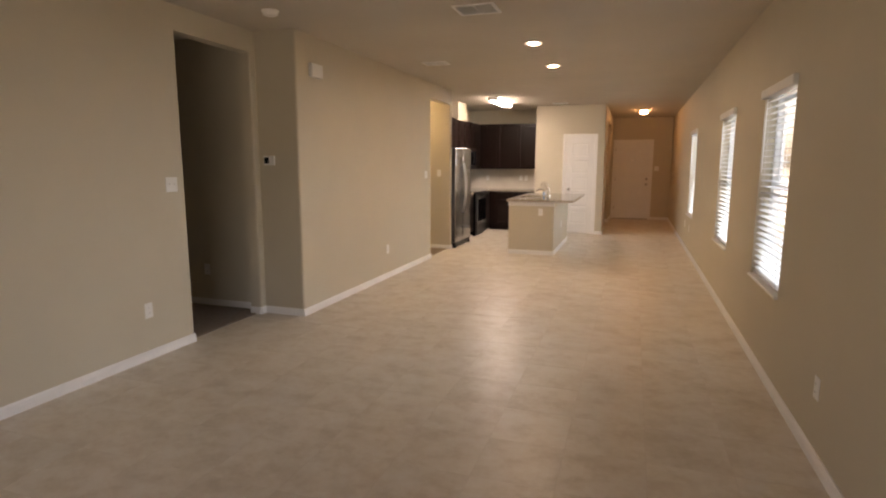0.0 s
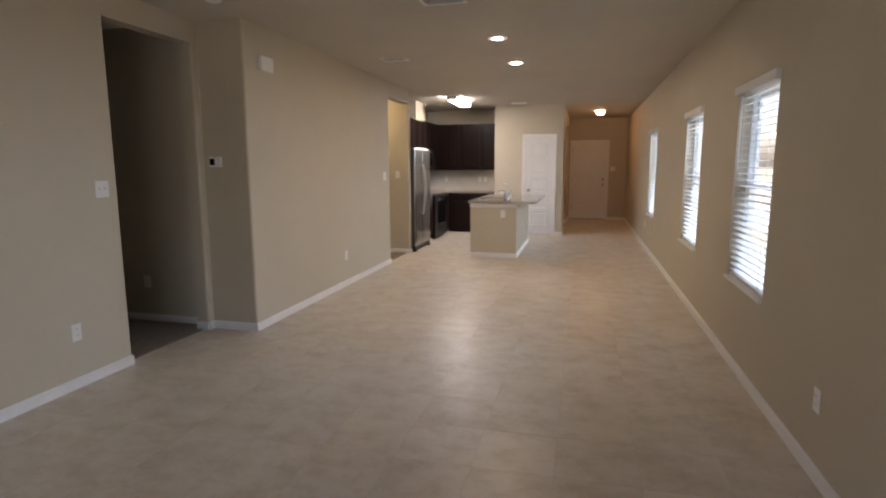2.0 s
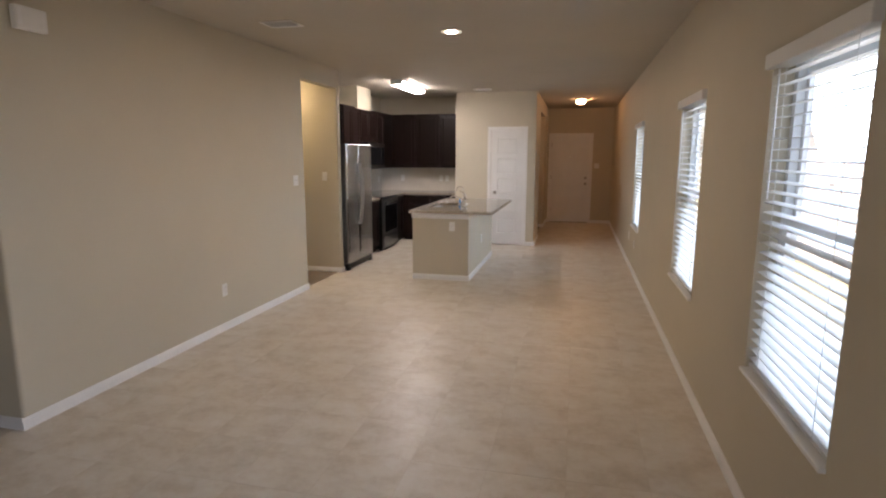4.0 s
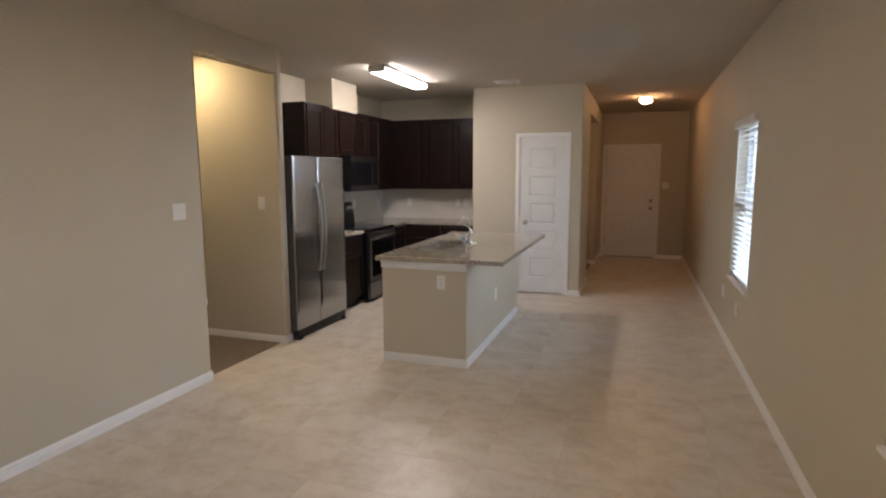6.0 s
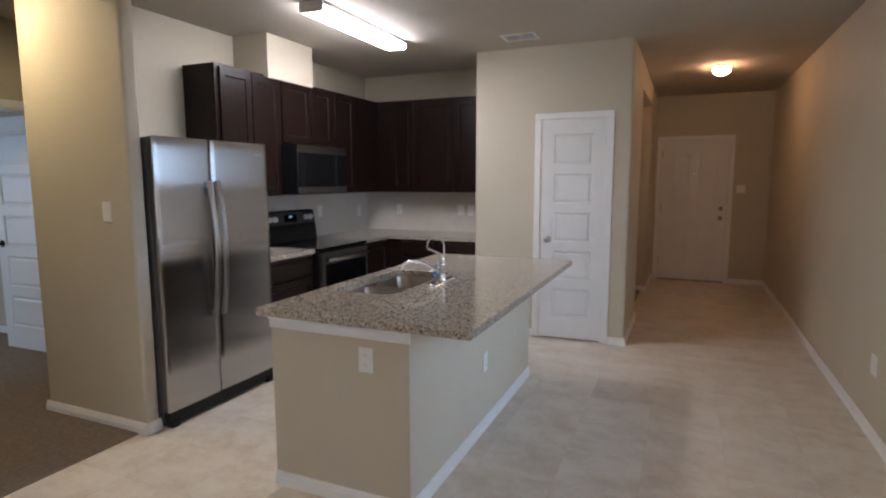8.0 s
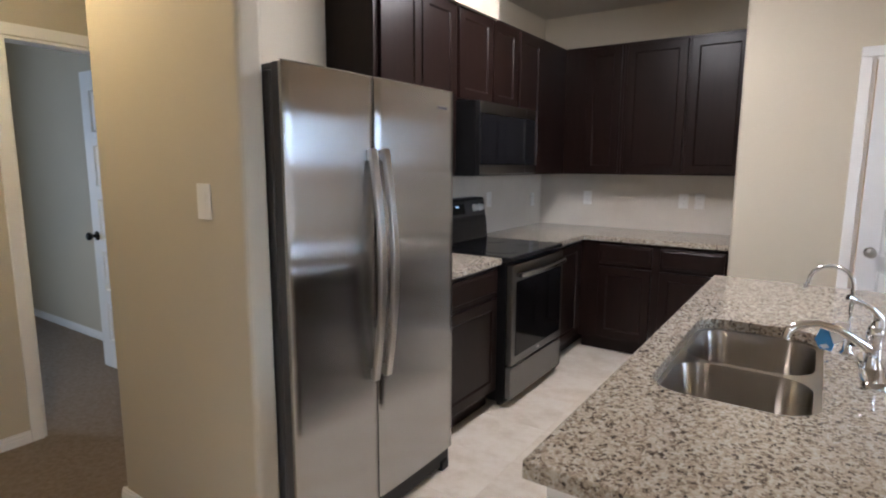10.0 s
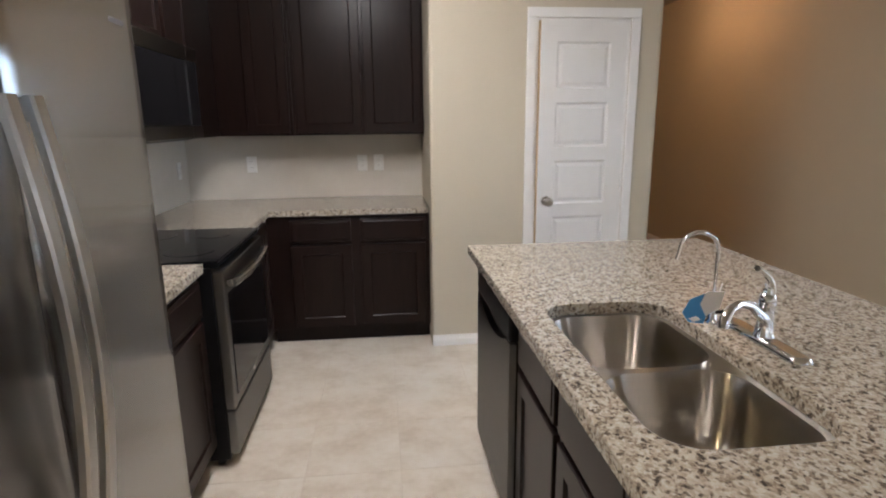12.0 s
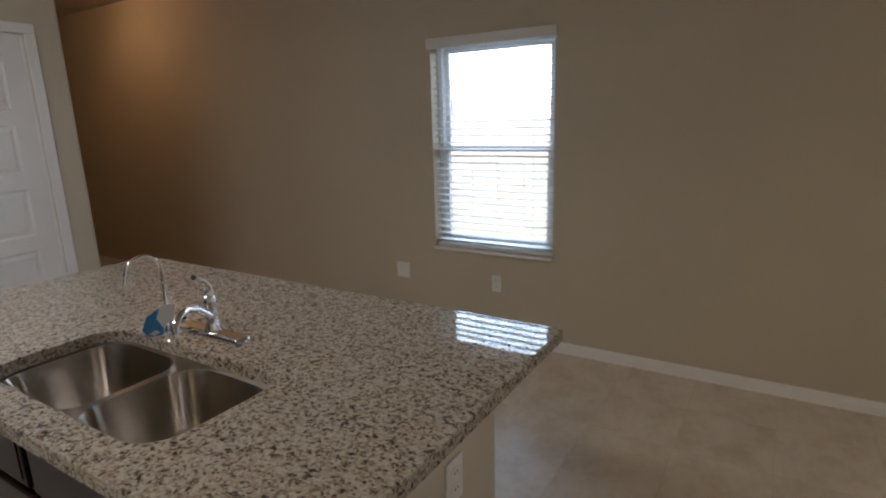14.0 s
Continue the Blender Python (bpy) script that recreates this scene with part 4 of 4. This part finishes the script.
gt = thing("filter_tap", "slim chrome gooseneck drinking-water tap beside the faucet", "tap", pose(-1.272, 10.160, CT))
part("base", lathe([(0.019, 0.0005), (0.019, 0.006), (0.012, 0.012), (0.011, 0.045), (0.007, 0.050)], 20), CHROME, gt)
pts = [(0, 0, 0.045), (0, 0, 0.13), (0, 0, 0.198)]
for i in range(1, 10):
    a = math.pi * i / 9
    pts.append((-0.054 + 0.054 * math.cos(a), 0.0, 0.198 + 0.054 * math.sin(a)))
pts.append((-0.114, 0, 0.180))
part("gooseneck", tube(pts, 0.0055, 12), CHROME, gt)
part("lever", tube([(0, 0, 0.03), (0.02, -0.018, 0.036), (0.038, -0.034, 0.040)], [0.006, 0.005, 0.004], 10), BLACK, gt)
tg = thing("hang_tag", "blue and white paper tag hanging from the filter tap", "tag", pose(-1.289, 10.132, CT + 0.088, 0, 0, -38))


def leaf_card(bm, outline, y):
    f = [bm.verts.new((x * 1.4, y, z)) for x, z in outline]
    b = [bm.verts.new((x * 1.4, y + 0.0012, z)) for x, z in outline]
    bm.faces.new(f)
    bm.faces.new(b[::-1])
    for i in range(len(f)):
        k = (i + 1) % len(f)
        bm.faces.new((f[i], f[k], b[k], b[i]))
    return bm


part("card", leaf_card(bmesh.new(), [(0.018, 0.012), (-0.012, 0.006), (-0.030, -0.030), (-0.012, -0.062), (0.012, -0.034)], -0.003), CARD, tg, "white paper half")
part("print", leaf_card(bmesh.new(), [(-0.014, 0.002), (-0.040, -0.020), (-0.052, -0.060), (-0.040, -0.084), (-0.014, -0.082), (-0.010, -0.062), (-0.022, -0.030)], -0.006), BLUE, tg, "blue printed half")
part("mark", leaf_card(bmesh.new(), [(-0.040, -0.074), (-0.026, -0.064), (-0.018, -0.072), (-0.030, -0.081)], -0.0075), CARD, tg)
part("string", tube([(0.012, 0.0, 0.008), (0.016, 0.012, 0.03)], 0.001, 6), CARD, tg)


# ---- wall plates ----
def plate(name, label, category, m, w, h, kind_):
    p = thing(name, label, category, m, "wall plates")
    part("cover_plate", box(-w / 2, w / 2, -0.006, 0.0, -h / 2, h / 2, 0.0025), PLASTIC, p)
    if kind_ == "outlet":
        for z in (-0.021, 0.021):
            r = part("receptacle", box(-0.016, 0.016, -0.0085, -0.006, z - 0.014, z + 0.014, 0.004), PLASTIC, p)
            for x in (-0.006, 0.006):
                part("slot", box(x - 0.001, x + 0.001, -0.0092, -0.0084, z - 0.002, z + 0.006), MARK, r)
    elif kind_ == "switch":
        n = 2 if w > 0.1 else 1
        for i in range(n):
            x = (i - (n - 1) / 2) * 0.046
            part("toggle", box(x - 0.005, x + 0.005, -0.016, -0.006, -0.004, 0.011, 0.002), PLASTIC, p)
    elif kind_ == "rocker":
        part("rocker", box(-0.016, 0.016, -0.0085, -0.006, -0.033, 0.033, 0.002), PLASTIC, p)
    return p


OUT, SW = "white duplex wall outlet", "white light switch plate"
EAST, WEST = -90, 90
for (x, y, z, rz) in ((XR, 3.19, 0.375, EAST), (XR, 10.21, 0.41, EAST), (XA, 3.25, 0.378, WEST), (XL, 6.66, 0.378, WEST), (-4.01, 4.73, 0.386, 0), (-1.227, IY0, 0.703, 0), (IX1, 10.17, 0.42, WEST)):
    plate("wall_outlet", OUT + (" on the island" if x in (-1.227, IX1) else " above the baseboard"), "outlet", pose(x, y, z, 0, 0, rz), 0.072, 0.116, "outlet")
plate("wall_outlet", "white blank cover plate above the baseboard", "outlet", pose(XR, 10.99, 0.42, 0, 0, EAST), 0.116, 0.116, "blank")
for x in (-3.08, -2.29, -2.17):
    plate("wall_outlet", OUT + " on the backsplash", "outlet", pose(x, YB - 0.004, 1.157, 0, 0, 0), 0.072, 0.116, "outlet")
plate("wall_outlet", OUT + " on the backsplash", "outlet", pose(XK + 0.004, 12.82, 1.135, 0, 0, WEST), 0.072, 0.116, "outlet")
plate("wall_outlet", OUT + " on the backsplash beside the range", "outlet", pose(XK + 0.004, 12.04, 1.17, 0, 0, WEST), 0.072, 0.116, "outlet")
plate("light_switch", SW + " with two toggles", "switch", pose(XA, 3.56, 1.318, 0, 0, WEST), 0.116, 0.116, "switch")
plate("light_switch", SW + " with two toggles", "switch", pose(XL, 8.09, 1.318, 0, 0, WEST), 0.116, 0.116, "switch")
plate("light_switch", SW + " with a rocker", "switch", pose(-3.02, YC, 1.32, 0, 0, 0), 0.072, 0.116, "rocker")
plate("light_switch", SW + " with two toggles", "switch", pose(0.75, YF, 1.36, 0, 0, 0), 0.116, 0.116, "switch")
th = thing("thermostat", "white wall thermostat with a small dark screen", "thermostat", pose(-3.14, YN, 1.51))
part("housing", box(-0.055, 0.065, -0.024, 0.0, -0.045, 0.045, 0.006), PLASTIC, th)
part("screen", box(-0.045, 0.006, -0.0258, -0.0238, -0.028, 0.030, 0.001), BLACKGLASS, th, "dark display")
ch = thing("door_chime", "white plastic door chime box high on the wall", "chime", pose(XL, 4.985, 2.37, 0, 0, 90))
part("housing", box(-0.10, 0.10, -0.045, 0.0, -0.065, 0.065, 0.010), PLASTIC, ch)
for x in (-0.075, 0.075):
    part("side_grille", box(x - 0.012, x + 0.012, -0.0465, -0.0445, -0.05, 0.05, 0.001), WHITE, ch)


# ---- ceiling fixtures ----
def downlight(x, y, mat, label):
    d = thing("recessed_light", label, "ceiling light", pose(x, y, H), "recessed ceiling lights")
    bm = bmesh.new()
    rings = [[bm.verts.new((r * math.cos(a), r * math.sin(a), z)) for a in (2 * math.pi * i / 28 for i in range(28))] for r, z in ((0.092, -0.0005), (0.090, -0.006), (0.060, -0.008), (0.044, -0.003))]
    for a, b in zip(rings, rings[1:]):
        for i in range(28):
            bm.faces.new((a[i], a[(i + 1) % 28], b[(i + 1) % 28], b[i])).smooth = True
    part("trim_ring", bm, WHITE, d)
    part("lens", lathe([(0.045, -0.0015), (0.045, -0.004), (0.03, -0.0045)], 28), mat, d, "glowing lens")


downlight(-0.858, 6.00, LAMP_D, "lit white recessed ceiling light")
downlight(-0.845, 7.39, LAMP_D, "lit white recessed ceiling light")
downlight(-3.66, 8.90, LAMP_HD, "lit white recessed ceiling light in the hallway")


def smoke(x, y):
    s = thing("smoke_detector", "round white smoke detector on the ceiling", "smoke detector", pose(x, y, H))
    part("base", lathe([(0.070, -0.0005), (0.070, -0.010), (0.066, -0.012)], 28), PLASTIC, s)
    part("dome", lathe([(0.062, -0.0125), (0.060, -0.030), (0.046, -0.040), (0.010, -0.042)], 28), PLASTIC, s)


smoke(-2.66, 4.10)
smoke(-4.23, 9.28)


def vent(x, y, w, d, label):
    v = thing("ceiling_vent", label, "vent", pose(x, y, H), "ceiling vents")
    bm = box(-w / 2, w / 2, -d / 2, -d / 2 + 0.028, -0.008, -0.0005, 0.002)
    box(-w / 2, w / 2, d / 2 - 0.028, d / 2, -0.008, -0.0005, 0.002, bm=bm)
    box(-w / 2, -w / 2 + 0.028, -d / 2 + 0.028, d / 2 - 0.028, -0.008, -0.0005, 0.002, bm=bm)
    box(w / 2 - 0.028, w / 2, -d / 2 + 0.028, d / 2 - 0.028, -0.008, -0.0005, 0.002, bm=bm)
    box(-0.006, 0.006, -d / 2 + 0.028, d / 2 - 0.028, -0.008, -0.0005, bm=bm)
    part("frame", bm, WHITE, v)
    # Black sheet stands for the shade inside the duct.
    part("duct_shade", box(-w / 2 + 0.02, w / 2 - 0.02, -d / 2 + 0.02, d / 2 - 0.02, -0.0015, -0.0004), BLACK, v)
    n = int((d - 0.06) / 0.022)
    for i in range(n):
        yy = -d / 2 + 0.034 + i * 0.022
        s = part("slat", box(-w / 2 + 0.026, w / 2 - 0.026, -0.008, 0.008, -0.0007, 0.0007), WHITE, v)
        s.matrix_local = pose(0, yy + 0.006, -0.006, 40)


vent(-1.066, 4.57, 0.34, 0.30, "white louvred ceiling air vent")
vent(-2.18, 6.77, 0.30, 0.22, "white louvred ceiling air vent")
vent(-1.30, 11.86, 0.30, 0.22, "white louvred ceiling air vent in the kitchen")

fl = thing("fluorescent_light", "lit wraparound fluorescent ceiling light over the kitchen", "ceiling light", pose(-2.335, 10.975, H))
part("housing", box(-0.094, 0.094, -0.60, 0.60, -0.030, -0.001, 0.004), WHITE, fl, "white metal pan")
bm = bmesh.new()
prof = [(-0.090, -0.0305), (-0.090, -0.060), (-0.076, -0.072), (0.076, -0.072), (0.090, -0.060), (0.090, -0.0305)]
cap = [(-0.095, -0.002)] + [(x * 1.055, z - 0.001) for x, z in prof] + [(0.095, -0.002)]
ends = [[bm.verts.new((x, y, z)) for x, z in prof] for y in (-0.60, 0.60)]
for i in range(len(prof) - 1):
    bm.faces.new((ends[0][i], ends[0][i + 1], ends[1][i + 1], ends[1][i]))
part("diffuser", bm, LAMP_F, fl, "glowing acrylic diffuser")
for s in (-1, 1):
    bm = bmesh.new()
    ends = [[bm.verts.new((x, y, z)) for x, z in cap] for y in (s * 0.601, s * 0.618)]
    for i in range(len(cap)):
        k = (i + 1) % len(cap)
        bm.faces.new((ends[0][i], ends[0][k], ends[1][k], ends[1][i]))
    bm.faces.new(ends[0])
    bm.faces.new(ends[1])
    part("end_cap", bm, WHITE, fl, "white plastic end cap")

dl = thing("dome_light", "lit frosted glass flush dome light in the entry", "ceiling light", pose(0.33, 13.91, H))
part("canopy", lathe([(0.100, -0.0005), (0.100, -0.012), (0.092, -0.020)], 32), NICKEL, dl, "metal canopy")
part("shade", lathe([(0.082, -0.0205), (0.087, -0.036), (0.082, -0.062), (0.062, -0.085), (0.032, -0.096), (0.010, -0.099)], 32), LAMP_H, dl, "frosted glowing glass bowl")
part("finial", lathe([(0.010, -0.0992), (0.012, -0.106), (0.006, -0.115), (0.002, -0.117)], 14), NICKEL, dl)

# ---- outside the windows ----
fence = thing("fence", "weathered wooden privacy fence across the side yard", "fence", pose(4.4, 0, -0.25))
first = None
for i in range(150):
    y = 1.0 + i * 0.125
    if first is None:
        first = part("board", box(0, 0.018, -0.0612, 0.0612, 0.03, 1.30, 0.003), FENCEWOOD, fence)
        first.location = (0, y, 0)
    else:
        c = first.copy()
        scene.collection.objects.link(c)
        c.parent = fence
        c.location = (0.003 * (i % 3), y, 0.01 * ((i * 7) % 4))
for z in (0.25, 0.98):
    part("rail", box(0.025, 0.063, 0.9, 19.8, z, z + 0.09, 0.003), FENCEWOOD, fence)
for i in range(8):
    part("post", box(0.064, 0.154, 1.0 + 2.4 * i, 1.09 + 2.4 * i, 0.0, 1.40, 0.004), FENCEWOOD, fence)
hs = thing("neighbour_house", "pale brick neighbouring house with a shingle roof", "house", pose(7.2, 0, -0.25))
part("wall", box(0, 8.0, -6, 24, 0, 2.80), BRICK, hs)
bm = bmesh.new()
vs = [bm.verts.new(p) for p in ((-0.45, -6.5, 2.81), (-0.45, 24.5, 2.81), (8.5, 24.5, 2.81), (8.5, -6.5, 2.81), (4, -6.5, 5.0), (4, 24.5, 5.0))]
for q in ((0, 1, 5, 4), (2, 3, 4, 5), (0, 4, 3), (1, 2, 5), (0, 3, 2, 1)):
    bm.faces.new([vs[i] for i in q])
part("roof", bm, SHINGLE, hs, "pale shingle roof")
part("fascia", box(-0.48, -0.452, -6.5, 24.5, 2.68, 2.84, 0.004), VINYL, hs)
part("frieze_board", box(-0.03, -0.001, -6, 24, 2.62, 2.80, 0.003), VINYL, hs)

# ---- floor tiles ----
P = 0.403
TX0, TY0 = -0.900, 7.707


def tile_bm(x0, x1, y0, y1):
    g = 0.0014
    bm = bmesh.new()
    lo = [bm.verts.new((x, y, -0.007)) for x, y in ((x0 + g, y0 + g), (x1 - g, y0 + g), (x1 - g, y1 - g), (x0 + g, y1 - g))]
    md_ = [bm.verts.new((x, y, -0.0006)) for x, y in ((x0 + g, y0 + g), (x1 - g, y0 + g), (x1 - g, y1 - g), (x0 + g, y1 - g))]
    e = g + 0.0007
    hi = [bm.verts.new((x, y, 0.0)) for x, y in ((x0 + e, y0 + e), (x1 - e, y0 + e), (x1 - e, y1 - e), (x0 + e, y1 - e))]
    for a, b in ((lo, md_), (md_, hi)):
        for i in range(4):
            k = (i + 1) % 4
            bm.faces.new((a[i], a[k], b[k], b[i]))
    bm.faces.new(hi)
    return bm


def left_edge(y):
    if y < YN:
        return XA - 0.06
    if y < 9.36:
        return XL - 0.06
    if y < YB:
        return XK - 0.02
    return XH - 0.06


rest_mesh = bpy.data.meshes.new("tile")
whole = None
verts, faces = [], []
for j in range(-24, 23):
    for i in range(-8, 6):
        x0, y0 = TX0 + i * P, TY0 + j * P
        x1, y1 = x0 + P, y0 + P
        lim = left_edge((y0 + y1) / 2)
        if x1 <= lim + 0.02 or x0 >= XR + 0.02 or y0 > YF + 0.05 or y1 < -1.6:
            continue
        cut = max(x0, lim)
        near = 0.6 < (y0 + y1) / 2 < 11.3
        if near and cut == x0:
            if whole is None:
                whole = part("tile", tile_bm(0, P, 0, P), TILE, slab_floor)
                t_ = whole
            else:
                t_ = whole.copy()
                scene.collection.objects.link(t_)
                t_.parent = slab_floor
            t_.location = (x0, y0, 0.0003 * math.sin(i * 12.9 + j * 78.2))
        elif near:
            t_ = part("tile", tile_bm(0, x1 - cut, 0, P), TILE, slab_floor)
            t_.location = (cut, y0, 0)
        else:
            src = tile_bm(cut, x1, y0, y1)
            base = len(verts)
            src.verts.index_update()
            verts += [v.co.copy() for v in src.verts]
            faces += [[base + v.index for v in f.verts] for f in src.faces]
            src.free()
rest_mesh.from_pydata(verts, [], faces)
rest_mesh.materials.append(TILE)
far_tiles = new("far_tiles", rest_mesh)
far_tiles.parent = slab_floor
tagged(far_tiles, kind="stuff")
